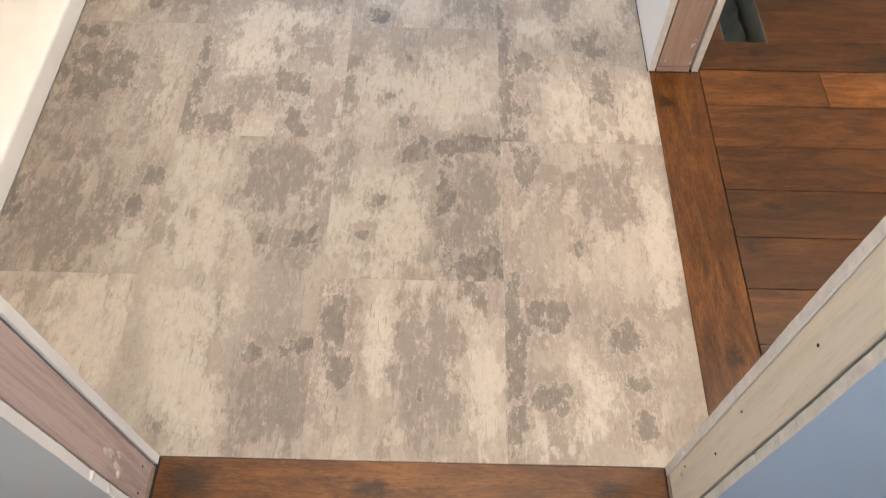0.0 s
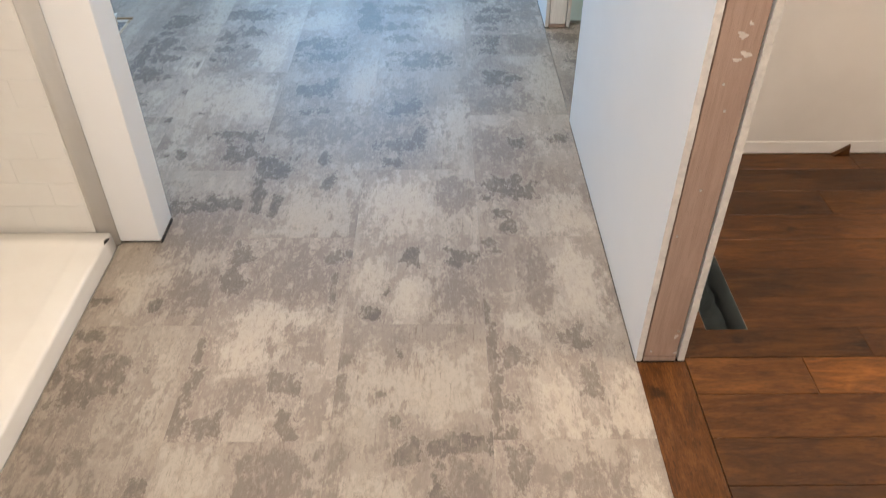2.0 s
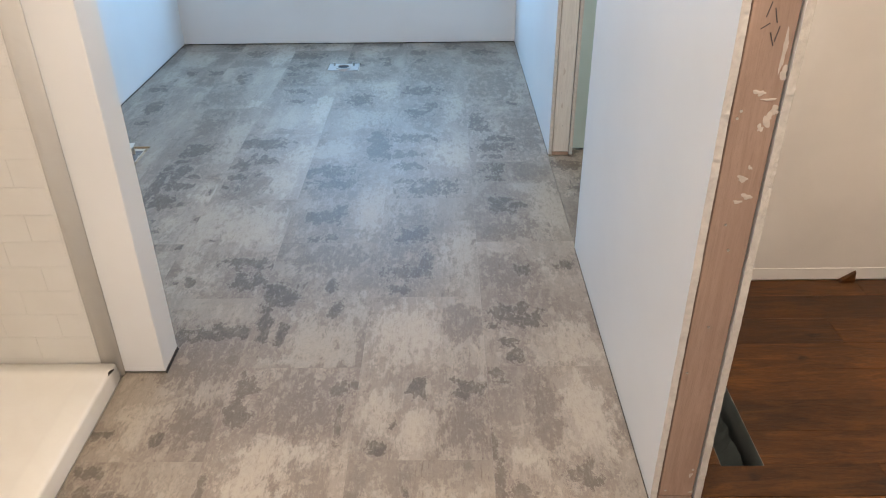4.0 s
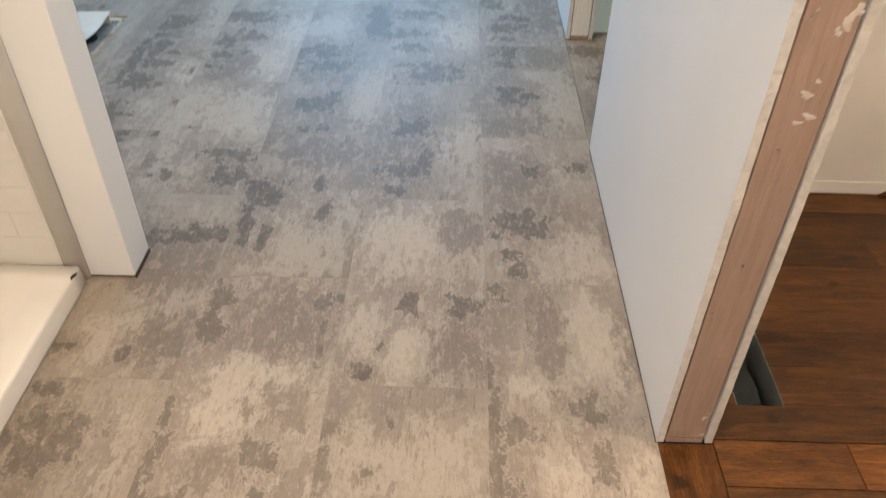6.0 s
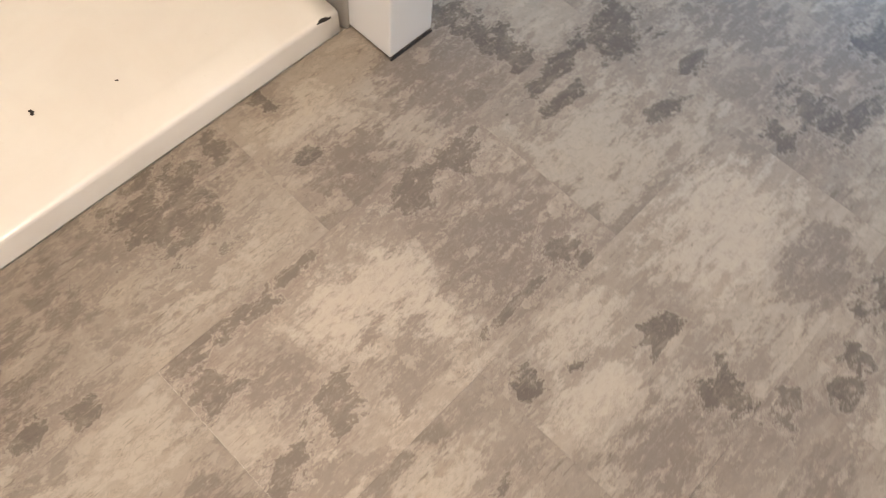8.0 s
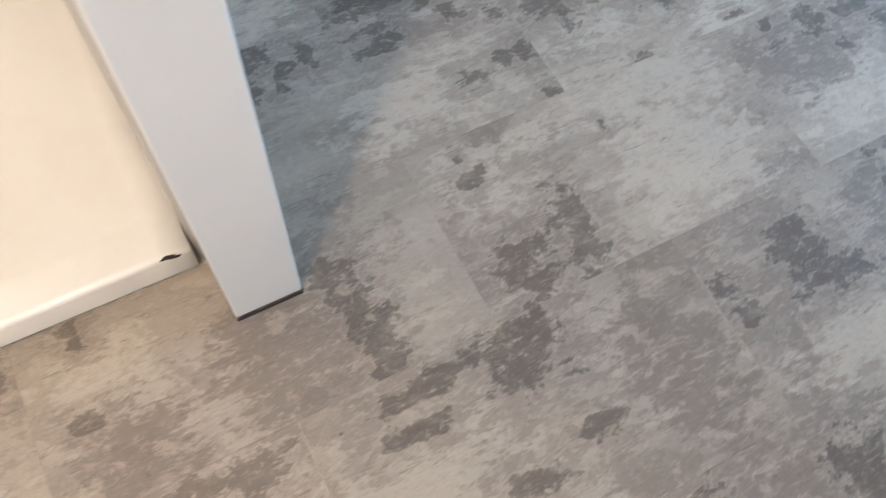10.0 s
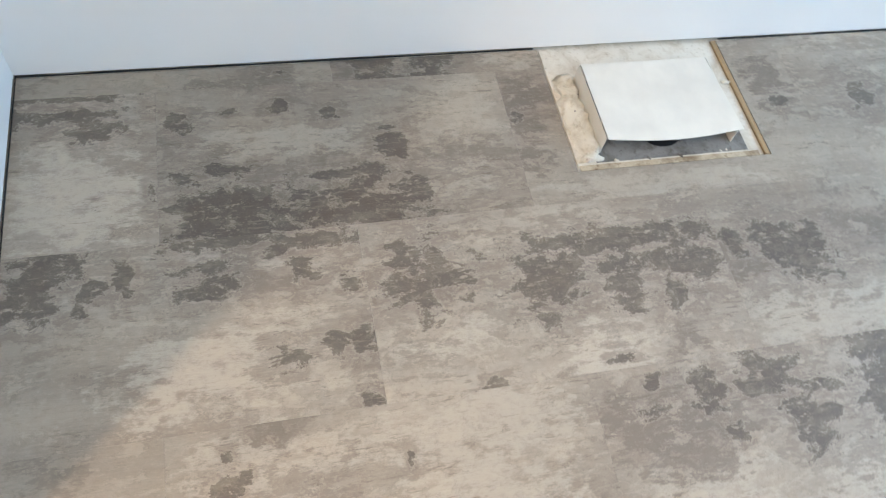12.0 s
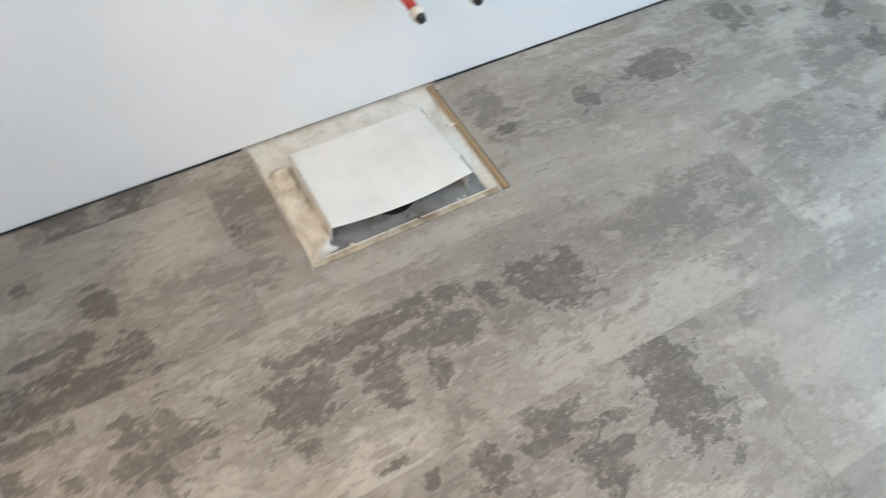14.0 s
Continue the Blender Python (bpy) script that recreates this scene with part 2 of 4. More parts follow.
    nt.links.new(hs.outputs[0], b.inputs["Base Color"])
    nt.links.new(math_node(nt, "MULTIPLY_ADD", gr, 0.22, 0.22), b.inputs["Roughness"])
    b.inputs["Specular IOR Level"].default_value = 0.30
    bump(nt, b, math_node(nt, "ADD", math_node(nt, "MULTIPLY", pores, 0.5), gr), 0.42, 0.0025)
    return m


def paint(name, colour, rough=0.6, relief=0.12, stains=0.06, scale=1.0):
    m, nt, b = material(name)
    p = place_of(nt)
    big = tex(nt, p, 2.6 * scale, 4.0, 0.55)
    fine = tex(nt, p, 170.0 * scale, 3.0, 0.6)
    low = tuple(c * (1 - stains * 2) for c in colour)
    nt.links.new(ramp(nt, big, [(0.35, low), (0.60, colour)]), b.inputs["Base Color"])
    nt.links.new(math_node(nt, "MULTIPLY_ADD", big, 0.15, rough - 0.08), b.inputs["Roughness"])
    bump(nt, b, math_node(nt, "ADD", fine, math_node(nt, "MULTIPLY", big, 2.0)), relief, 0.0015)
    return m


def pine(name, pale, deep, along="z"):
    """Rough-sawn framing lumber."""
    m, nt, b = material(name)
    st = {"z": (26, 26, 1.3), "y": (26, 1.3, 26), "x": (1.3, 26, 26)}[along]
    v = place_of(nt, st, 5.0)
    gr = tex(nt, v, 3.2, 4.0, 0.6, 1.2)
    fib = tex(nt, v, 22.0, 3.0, 0.7)
    blot = tex(nt, place_of(nt), 9.0, 4.0, 0.6)
    col = ramp(nt, gr, [(0.34, deep), (0.58, pale)])
    col = mix(nt, math_node(nt, "MULTIPLY", ramp(nt, fib, [(0.55, 0.0), (0.70, 1.0)]), 0.35), col, tuple(c * 0.6 for c in deep))
    col = mix(nt, math_node(nt, "MULTIPLY", ramp(nt, blot, [(0.56, 0.0), (0.70, 1.0)]), 0.30), col, tuple(min(1, c * 1.35) for c in pale))
    nt.links.new(col, b.inputs["Base Color"])
    b.inputs["Roughness"].default_value = 0.72
    bump(nt, b, math_node(nt, "ADD", gr, fib), 0.3, 0.002)
    return m


def plain(name, colour, rough=0.5, metal=0.0, relief=0.08, scale=60.0):
    m, nt, b = material(name)
    n = tex(nt, place_of(nt), scale, 4.0, 0.6)
    nt.links.new(ramp(nt, n, [(0.3, tuple(c * 0.82 for c in colour)), (0.65, colour)]), b.inputs["Base Color"])
    b.inputs["Roughness"].default_value, b.inputs["Metallic"].default_value = rough, metal
    bump(nt, b, n, relief, 0.002)
    return m


def acrylic(name):
    m, nt, b = material(name)
    p = place_of(nt)
    dirt = tex(nt, p, 7.0, 5.0, 0.65, 0.4)
    scuff = tex(nt, p, 60.0, 4.0, 0.7)
    col = ramp(nt, dirt, [(0.30, (0.765, 0.735, 0.685)), (0.60, (0.80, 0.780, 0.735))])
    col = mix(nt, math_node(nt, "MULTIPLY", ramp(nt, scuff, [(0.68, 0.0), (0.76, 1.0)]), 0.25), col, (0.55, 0.48, 0.40))
    nt.links.new(col, b.inputs["Base Color"])
    nt.links.new(math_node(nt, "MULTIPLY_ADD", dirt, 0.15, 0.14), b.inputs["Roughness"])
    bump(nt, b, scuff, 0.04, 0.001)
    return m


KNOT_SLOTS = 3
def grimy(name, colour, dirt, amount, relief):
    """Old paint with brown rubbed-in dirt and dark specks."""
    m, nt, b = material(name)
    p = place_of(nt)
    big = tex(nt, p, 16.0, 6.0, 0.68, 0.5)
    mid = tex(nt, p, 70.0, 5.0, 0.7)
    speck = tex(nt, p, 190.0, 3.0, 0.65)
    col = mix(nt, math_node(nt, "MULTIPLY", ramp(nt, big, [(0.47, 0.0), (0.66, 1.0)]), amount), colour, dirt)
    col = mix(nt, math_node(nt, "MULTIPLY", ramp(nt, mid, [(0.55, 0.0), (0.66, 1.0)]), amount * 0.8), col, dirt)
    col = mix(nt, math_node(nt, "MULTIPLY", ramp(nt, speck, [(0.66, 0.0), (0.71, 1.0)]), amount), col, tuple(c * 0.35 for c in dirt))
    nt.links.new(col, b.inputs["Base Color"])
    b.inputs["Roughness"].default_value = 0.8
    bump(nt, b, math_node(nt, "ADD", big, mid), relief, 0.004)
    return m


VINYL = vinyl_tile()
OAK_X, OAK_Y = oak("chestnut_oak_lengthwise"), oak("chestnut_oak_crosswise", True)
OAK_PALE = oak("honey_oak_lengthwise", False, 0.75)
WHITE = paint("white_wall_paint", (0.82, 0.82, 0.81), 0.40, 0.06, 0.02)
PRIMER = paint("primed_drywall", (0.79, 0.78, 0.76), 0.7, 0.14, 0.05)
GREEN = paint("moisture_board_green", (0.58, 0.70, 0.66), 0.75, 0.10, 0.05)
# hall paint with the blue cast of daylight put into its colour
HALL_DAYLIT_BLUE = paint("hall_paint_daylit_blue", (0.42, 0.51, 0.62), 0.6, 0.10, 0.04)
GREY_GREEN = paint("hall_grey_paint", (0.60, 0.60, 0.57), 0.6, 0.10, 0.04)
CEILING = paint("ceiling_white", (0.80, 0.79, 0.77), 0.8, 0.12, 0.03)
GYPSUM = plain("ragged_gypsum_edge", (0.66, 0.62, 0.56), 0.9, 0, 1.0, 90)
STUD_PINK = pine("pinkish_pine_stud", (0.385, 0.265, 0.200), (0.330, 0.220, 0.164))
STUD_MAUVE = pine("whitewashed_pine_stud", (0.50, 0.40, 0.375), (0.38, 0.295, 0.27))
STUD_WHITE = pine("white_painted_stud", (0.74, 0.70, 0.64), (0.66, 0.62, 0.56))
STUD_CREAM = pine("overpainted_pine_stud", (0.69, 0.62, 0.50), (0.62, 0.55, 0.44))
PINE_RAW = pine("raw_pine_strip", (0.36, 0.235, 0.125), (0.20, 0.125, 0.06), "x")
# joints, chip and specks; also stands for the shade inside cavities
DARK = plain("dark_joint_and_cavity_shade", (0.025, 0.022, 0.02), 0.9)
PUTTY = plain("dried_joint_compound", (0.62, 0.55, 0.48), 0.8, 0, 0.5, 90)
SUBFLOOR = grimy("painted_subfloor", (0.68, 0.64, 0.56), (0.40, 0.32, 0.22), 0.55, 0.35)
FOAM = grimy("dirty_sealing_foam", (0.74, 0.70, 0.61), (0.42, 0.33, 0.21), 0.55, 1.0)
LEDGE = grimy("dirty_painted_ledge", (0.52, 0.43, 0.31), (0.21, 0.14, 0.08), 0.9, 0.6)
ACRYLIC = acrylic("cream_white_acrylic")
HOOD = paint("cream_enamel_sheet", (0.73, 0.70, 0.63), 0.45, 0.05, 0.06, 4.0)
GALV = plain("galvanised_sheet", (0.36, 0.40, 0.40), 0.34, 0.65, 0.3, 18)
DUSTY = grimy("dusty_grey_metal", (0.23, 0.225, 0.215), (0.09, 0.075, 0.06), 0.8, 0.4)
RED = plain("red_pex", (0.55, 0.035, 0.025), 0.35, 0, 0.02)
BLUE = plain("blue_pex", (0.03, 0.095, 0.18), 0.35, 0, 0.02)
PVC = plain("cream_pvc", (0.78, 0.70, 0.58), 0.4, 0, 0.03)
FLANGE = plain("dusty_white_pvc", (0.47, 0.46, 0.44), 0.5, 0, 0.05)
# plugs and nails; also paints the shade in duct and drain holes
BLACK = plain("black_plastic_and_hole_shade", (0.012, 0.012, 0.014), 0.5)
STEEL = plain("bright_steel", (0.62, 0.60, 0.56), 0.3, 1.0, 0.03)
INK = plain("marker_ink", (0.09, 0.075, 0.07), 0.7)
GLASS, gnt, gb = material("window_glass")
gb.inputs["Transmission Weight"].default_value, gb.inputs["Roughness"].default_value = 1.0, 0.0
GLOW, ent, eb = material("downlight_lens")
eb.inputs["Emission Color"].default_value, eb.inputs["Emission Strength"].default_value = (1, 0.82, 0.62, 1), 6.0

# ---- mesh helpers ----


def finish(name, bm, mat, parent=None, label="", smooth=False):
    me = bpy.data.meshes.new(name)
    bmesh.ops.recalc_face_normals(bm, faces=bm.faces)
    bm.to_mesh(me)
    bm.free()
    me.materials.append(mat)
    if smooth:
        for poly in me.polygons:
            poly.use_smooth = True
    ob = new(name, me)
    if parent:
        ob.parent = parent
    if label:
        ob["label"] = label
    return ob


def part(name, bm, mat, parent, label="", smooth=False):
    return finish(name, bm, mat, parent, label, smooth)


def thing(name, label, category, at=(0, 0, 0), group="", kind=""):
    ob = new(name)
    ob.empty_display_size = 0.05
    ob.location = at
    return tagged(ob, label, category, group, kind)


def box(bm, x0, x1, y0, y1, z0, z1, bevel=0.0, seg=1):
    r = bmesh.ops.create_cube(bm, size=1.0)
    for v in r["verts"]:
        v.co = Vector(((x0 + x1) / 2 + v.co.x * (x1 - x0), (y0 + y1) / 2 + v.co.y * (y1 - y0), (z0 + z1) / 2 + v.co.z * (z1 - z0)))
    if bevel:
        es = list({e for v in r["verts"] for e in v.link_edges})
        bmesh.ops.bevel(bm, geom=es, offset=bevel, segments=seg, affect="EDGES", profile=0.5)
    return bm


def boxes(*rows, bevel=0.0):
    bm = bmesh.new()
    for r in rows:
        box(bm, *r, bevel=bevel)
    return bm


def cylinder(bm, p0, p1, r0, r1=None, n=20, caps=True):
    p0, p1 = Vector(p0), Vector(p1)
    d = p1 - p0
    q = d.to_track_quat("Z", "Y").to_matrix().to_4x4()
    bmesh.ops.create_cone(bm, cap_ends=caps, segments=n, radius1=r0, radius2=r0 if r1 is None else r1, depth=d.length,
                          matrix=Matrix.Translation((p0 + p1) / 2) @ q)
    return bm


def tube(bm, p0, p1, ro, ri, n=20):
    """A hollow pipe, open at both ends."""
    p0, p1 = Vector(p0), Vector(p1)
    q = (p1 - p0).to_track_quat("Z", "Y").to_matrix()
    rings = []
    for p, r in ((p0, ro), (p1, ro), (p1, ri), (p0, ri)):
        rings.append([bm.verts.new(p + q @ Vector((r * math.cos(a), r * math.sin(a), 0))) for a in (2 * math.pi * i / n for i in range(n))])
    for a, b in zip(rings, rings[1:] + rings[:1]):
        for i in range(n):
            bm.faces.new((a[i], a[(i + 1) % n], b[(i + 1) % n], b[i]))
    return bm


def sheet(x0, x1, y0, y1, z0, z1, ragged, amount=0.0016, step=0.007, seed=1):
    """A board of gypsum whose one upright end, '+x', '-x', '+y' or '-y', is torn unevenly."""
    rnd = random.Random(seed)
    bm = bmesh.new()
    n = max(1, int((z1 - z0) / step))
    prev = None
    drift = 0.0
    for i in range(n + 1):
        z = z0 + (z1 - z0) * i / n
        drift = 0.96 * drift + rnd.uniform(-1, 1) * amount * 0.22
        ring = []
        for cx, cy in ((x0, y0), (x1, y0), (x1, y1), (x0, y1)):
            j = drift + rnd.uniform(-1, 1) * amount * 0.14
            if rnd.random() < 0.006:
                j += rnd.choice((-1, 1)) * amount * 1.2
            if (ragged == "+y" and cy == y1) or (ragged == "-y" and cy == y0):
                cy += j
            if (ragged == "+x" and cx == x1) or (ragged == "-x" and cx == x0):
                cx += j
            ring.append(bm.verts.new((cx, cy, z)))
        if prev:
            for k in range(4):
                f = bm.faces.new((prev[k], prev[(k + 1) % 4], ring[(k + 1) % 4], ring[k]))
                f.material_index = 1 if ("-y", "+x", "+y", "-x")[k] == ragged else 0
        else:
            bm.faces.new(ring[::-1])
        prev = ring
    bm.faces.new(prev)
    return bm


def smear(centre, u, v, w, length, width, thick, seed):
    """A blob of dried compound pressed on a face: u and v span the face, w points off it."""
    rnd = random.Random(seed)
    bm = bmesh.new()
    c, u, v, w = Vector(centre), Vector(u), Vector(v), Vector(w)
    n = 22
    ph = [rnd.uniform(0, 6.28) for _ in range(4)]
    outer, inner = [], []
    for i in range(n):
        a = 2 * math.pi * i / n
        r = 1 + 0.28 * math.sin(2 * a + ph[0]) + 0.2 * math.sin(3 * a + ph[1]) + 0.14 * math.sin(5 * a + ph[2]) + rnd.uniform(-0.12, 0.12)
        q = u * (math.cos(a) * length * r) + v * (math.sin(a) * width * r)
        outer.append(bm.verts.new(c + q))
        inner.append(bm.verts.new(c + q * rnd.uniform(0.5, 0.75) + w * thick * rnd.uniform(0.6, 1.2)))
    top = bm.verts.new(c + w * thick * 0.8)
    for i in range(n):
        j = (i + 1) % n
        bm.faces.new((outer[i], outer[j], inner[j], inner[i]))
        bm.faces.new((inner[i], inner[j], top))
    return bm


def structure(name, bm, mat, label):
    return tagged(finish(name, bm, mat), label, "wall" if "wall" in name else name.split("_")[0], kind="structure")


# ---- structure: plan in metres, tiles on a grid of G ----
G = 0.3048
XW, XE, YS, YN, ZC = -1.575, 0.305, -0.305, 3.80, 2.44
WT = 0.092          # partition thickness
HALL = YS - WT      # hall face of the entry partition

floor = structure("floor", boxes((-1.75, 0.470, -2.3, 3.95, -0.06, -0.006), (0.560, 2.3, -2.3, 3.95, -0.06, -0.006), (0.470, 0.560, -2.3, 0.585, -0.06, -0.006), (0.470, 0.560, 0.832, 3.95, -0.06, -0.006)), SUBFLOOR, "bathroom floor of staggered concrete-look vinyl tiles")
floor["category"] = "floor"
ceiling = structure("ceiling", boxes((-1.75, 2.3, -2.3, 3.95, ZC, ZC + 0.1)), CEILING, "plain white ceiling above the whole place")

structure("wall_west", boxes((XW - 0.12, XW, -0.30, 3.9, 0.005, ZC)), WHITE, "white painted drywall behind the vanity plumbing")
wx0, wx1, wz0, wz1 = -1.20, 0.05, 0.50, 1.75
structure("wall_north", boxes((XW, wx0, YN, YN + 0.12, 0.005, ZC), (wx1, XE + WT, YN, YN + 0.12, 0.005, ZC),
                              (wx0, wx1, YN, YN + 0.12, 0.005, wz0), (wx0, wx1, YN, YN + 0.12, wz1, ZC)), WHITE,
          "white painted drywall end wall with a window")
window = thing("window_1", "white framed window in the end wall", "window", kind="structure")
part("window_frame", boxes((wx0, wx1, YN + 0.05, YN + 0.1, wz0, wz0 + 0.05), (wx0, wx1, YN + 0.05, YN + 0.1, wz1 - 0.05, wz1),
                           (wx0, wx0 + 0.05, YN + 0.05, YN + 0.1, wz0 + 0.05, wz1 - 0.05), (wx1 - 0.05, wx1, YN + 0.05, YN + 0.1, wz0 + 0.05, wz1 - 0.05)), WHITE, window)
pane = part("pane", boxes((wx0 + 0.05, wx1 - 0.05, YN + 0.07, YN + 0.076, wz0 + 0.05, wz1 - 0.05)), GLASS, window)
pane.visible_shadow = False


def partition_end(name, x0, x1, y0, y1, stud_mat, end, seed, label, skin_a=WHITE, skin_b=WHITE, gap=0.0028, z1=2.05, torn=0.0016, edge=None, recess=0.003, gap_b=None):
    """A stud partition whose rough end is open to view: two boards with torn edges and the bare stud between them.
    end: the side on which the stud shows. The boards are skin_a (low side) and skin_b (high side)."""
    t = 0.0127
    wall = thing(name, label, "wall", ((x0 + x1) / 2, (y0 + y1) / 2, 0), kind="structure")
    inv = Matrix.Translation(-wall.location)
    gap_b = gap if gap_b is None else gap_b
    along_y = end in ("-y", "+y")
    if along_y:
        a, b = (x0, x0 + t, y0, y1), (x1 - t, x1, y0, y1)
        s = [x0 + t + gap, x1 - t - gap_b, y0, y1]
        k = 0.038
        if end == "-y":
            s[2] += recess
            s[3] = s[2] + k
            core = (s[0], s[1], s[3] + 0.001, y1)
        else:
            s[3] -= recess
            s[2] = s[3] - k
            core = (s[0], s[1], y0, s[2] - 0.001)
    else:
        a, b = (x0, x1, y0, y0 + t), (x0, x1, y1 - t, y1)
        s = [x0, x1, y0 + t + gap, y1 - t - gap_b]
        k = 0.038
        if end == "-x":
            s[0] += recess
            s[1] = s[0] + k
            core = (s[1] + 0.001, x1, s[2], s[3])
        else:
            s[1] -= recess
            s[0] = s[1] - k
            core = (x0, s[0] - 0.001, s[2], s[3])
    for nm, r, mt, sd in (("drywall_board", a, skin_a, seed), ("drywall_board", b, skin_b, seed + 50)):
        bm = sheet(*r, 0.003, z1, end, torn, seed=sd)
        bm.transform(inv)
        part(nm, bm, mt, wall, "drywall board with a torn edge").data.materials.append(edge or GYPSUM)
    # a near-black block behind the stud paints the shade of the hollow wall
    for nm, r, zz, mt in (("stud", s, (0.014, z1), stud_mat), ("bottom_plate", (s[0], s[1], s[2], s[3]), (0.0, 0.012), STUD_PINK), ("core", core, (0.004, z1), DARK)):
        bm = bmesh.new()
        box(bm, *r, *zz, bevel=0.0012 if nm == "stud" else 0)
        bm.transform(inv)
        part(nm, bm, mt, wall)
    return wall, s


# entry partition, left and right of the opening that the camera comes through
# paler torn edges here: the hall daylight on them is put into the colour
entry_l, sL = partition_end("wall_south_left", XW, -0.507, HALL, YS, STUD_MAUVE, "+x", 3, "stub of stud wall beside the entry, bare stud end", GREY_GREEN, WHITE, edge=PRIMER)
entry_r, sR = partition_end("wall_south_right", 0.227, 0.420, HALL, YS, STUD_CREAM, "-x", 7, "stub of stud wall beside the entry, overpainted stud end", HALL_DAYLIT_BLUE, WHITE, gap=0.0045, recess=0.0008, gap_b=0.0005)
# partition between the bathroom and the oak-floored room
east_a, sA = partition_end("wall_east_near", 0.301, 0.400, 0.495, 1.480, STUD_PINK, "-y", 11, "white drywall partition with a bare pine stud at its end", gap=0.0042, torn=0.0024)
east_b, sB = partition_end("wall_east_far", XE, XE + WT, 2.190, YN, STUD_WHITE, "-y", 19, "white drywall partition with an overpainted stud at its end")
# heads over the openings
structure("wall_head", boxes((-1.575, 0.42, HALL, YS, 2.052, ZC), (XE, XE + WT, YS, YN, 2.052, ZC)), WHITE, "white drywall over the rough openings")
# the wall end that closes the shower
WX, WY0, WY1 = -0.777, 0.897, 0.995
wing = bmesh.new()
box(wing, XW, WX, WY0, WY1, 0.006, ZC, bevel=0.003, seg=2)
wing_wall = structure("wall_shower_end", wing, WHITE, "short white wing wall that closes the shower")
# rooms beyond: oak room, closet, hall
structure("wall_room_north", boxes((XE + WT, 2.2, 1.290, 1.380, 0.008, ZC)), PRIMER, "primed drywall of the oak-floored room")
structure("trim_room_north", boxes((XE + WT + 0.002, 2.198, 1.2872, 1.2896, 0.004, 0.040)), WHITE, "thin pale strip along the foot of the wall")
structure("wall_room_east", boxes((2.2, 2.3, -2.3, 2.4, 0.0, ZC)), PRIMER, "plain drywall that closes the oak room")
structure("wall_room_south", boxes((0.424, 2.2, HALL, YS, 0.006, ZC)), PRIMER, "plain drywall that closes the oak room")
structure("wall_closet_north", boxes((XE + WT + 0.004, 2.2, 2.244, 2.34, 0.006, ZC)), GREEN, "pale green moisture board in the closet")
structure("wall_hall_west", boxes((-1.3, -1.2, -2.3, HALL, 0.0, ZC)), GREY_GREEN, "grey painted hall wall")
structure("wall_hall_east", boxes((1.0, 1.1, -2.3, HALL, 0.0, ZC)), HALL_DAYLIT_BLUE, "hall wall with the blue of daylight in its colour")
structure("wall_hall_south", boxes((-1.3, 1.1, -2.4, -2.3, 0.0, ZC)), HALL_DAYLIT_BLUE, "hall wall with the blue of daylight in its colour")
for i, (lx, ly) in enumerate(DOWNLIGHTS):
    dl = thing("recessed_downlight", "small white recessed downlight added unseen above a lamp", "downlight", (lx, ly, ZC))
    bm = tube(bmesh.new(), (0, 0, -0.008), (0, 0, 0.0), 0.085, 0.07, 28)
    part("trim_ring", bm, WHITE, dl)
    bm = cylinder(bmesh.new(), (0, 0, -0.004), (0, 0, -0.001), 0.068, n=28)
    part("lens", bm, GLOW, dl)

# dark shrinkage gaps at the foot of the walls


def foot_gap(name, p0, p1, off, seed, high=0.0045):
    """The uneven dark slot between a wall's foot and the tiles."""
    rnd = random.Random(seed)
    bm = bmesh.new()
    p0, p1, off = Vector((*p0, 0)), Vector((*p1, 0)), Vector((*off, 0))
    n = max(2, int((p1 - p0).length / (0.012 if high > 0.005 else 0.035)))
    lo, hi = [], []
    for i in range(n + 1):
        p = p0.lerp(p1, i / n)
        h = rnd.uniform(high * 0.3, high)
        lo.append((bm.verts.new(p + off * 0.0), bm.verts.new(p + off)))
        hi.append((bm.verts.new(p + Vector((0, 0, h))), bm.verts.new(p + off + Vector((0, 0, h * 0.25)))))
    for i in range(n):
        bm.faces.new((lo[i][1], lo[i + 1][1], hi[i + 1][1], hi[i][1]))
        bm.faces.new((hi[i][1], hi[i + 1][1], hi[i + 1][0], hi[i][0]))
    return tagged(finish(name, bm, DARK), "thin dark gap between wall and floor", "gap", kind="structure")


foot_gap("trim_gap", (WX, WY0), (WX, WY1), (0.0030, 0), 1, 0.006)
foot_gap("trim_gap", (XW, WY1 + 0.0), (XW, 1.92), (0.0016, 0), 2)
foot_gap("trim_gap", (XW, 2.32), (XW, YN), (0.0016, 0), 3)
foot_gap("trim_gap", (XW, WY1), (WX, WY1), (0, 0.0016), 4)
foot_gap("trim_gap", (0.301, 0.495), (0.301, 1.48), (-0.0012, 0), 6, 0.0020)
foot_gap("trim_gap", (XE, 2.19), (XE, YN), (-0.0012, 0), 7)
foot_gap("trim_gap", (XW, YN), (XE, YN), (0, -0.0014), 8)

# nails and dried compound on the bare studs
FACE = dict(u=(0, 0, 1), v=(1, 0, 0), w=(0, -1, 0))


def stud_marks(wall, mats, marks, nails, face_y):
    inv = Matrix.Translation(-wall.location)
    for i, (x, z, ln, wd) in enumerate(marks):
        bm = smear((x, face_y - 0.0002, z), length=ln * 0.75, width=wd * 0.75, thick=0.0005, seed=i + 3, **FACE)
        bm.transform(inv)
        part("compound_smear", bm, mats, wall, "dried white compound smear", True)
    for x, z in nails:
        bm = cylinder(bmesh.new(), (x, face_y + 0.001, z), (x, face_y - 0.0012, z), 0.0022, n=10)
        bm.transform(inv)
        part("nail_head", bm, STEEL, wall)


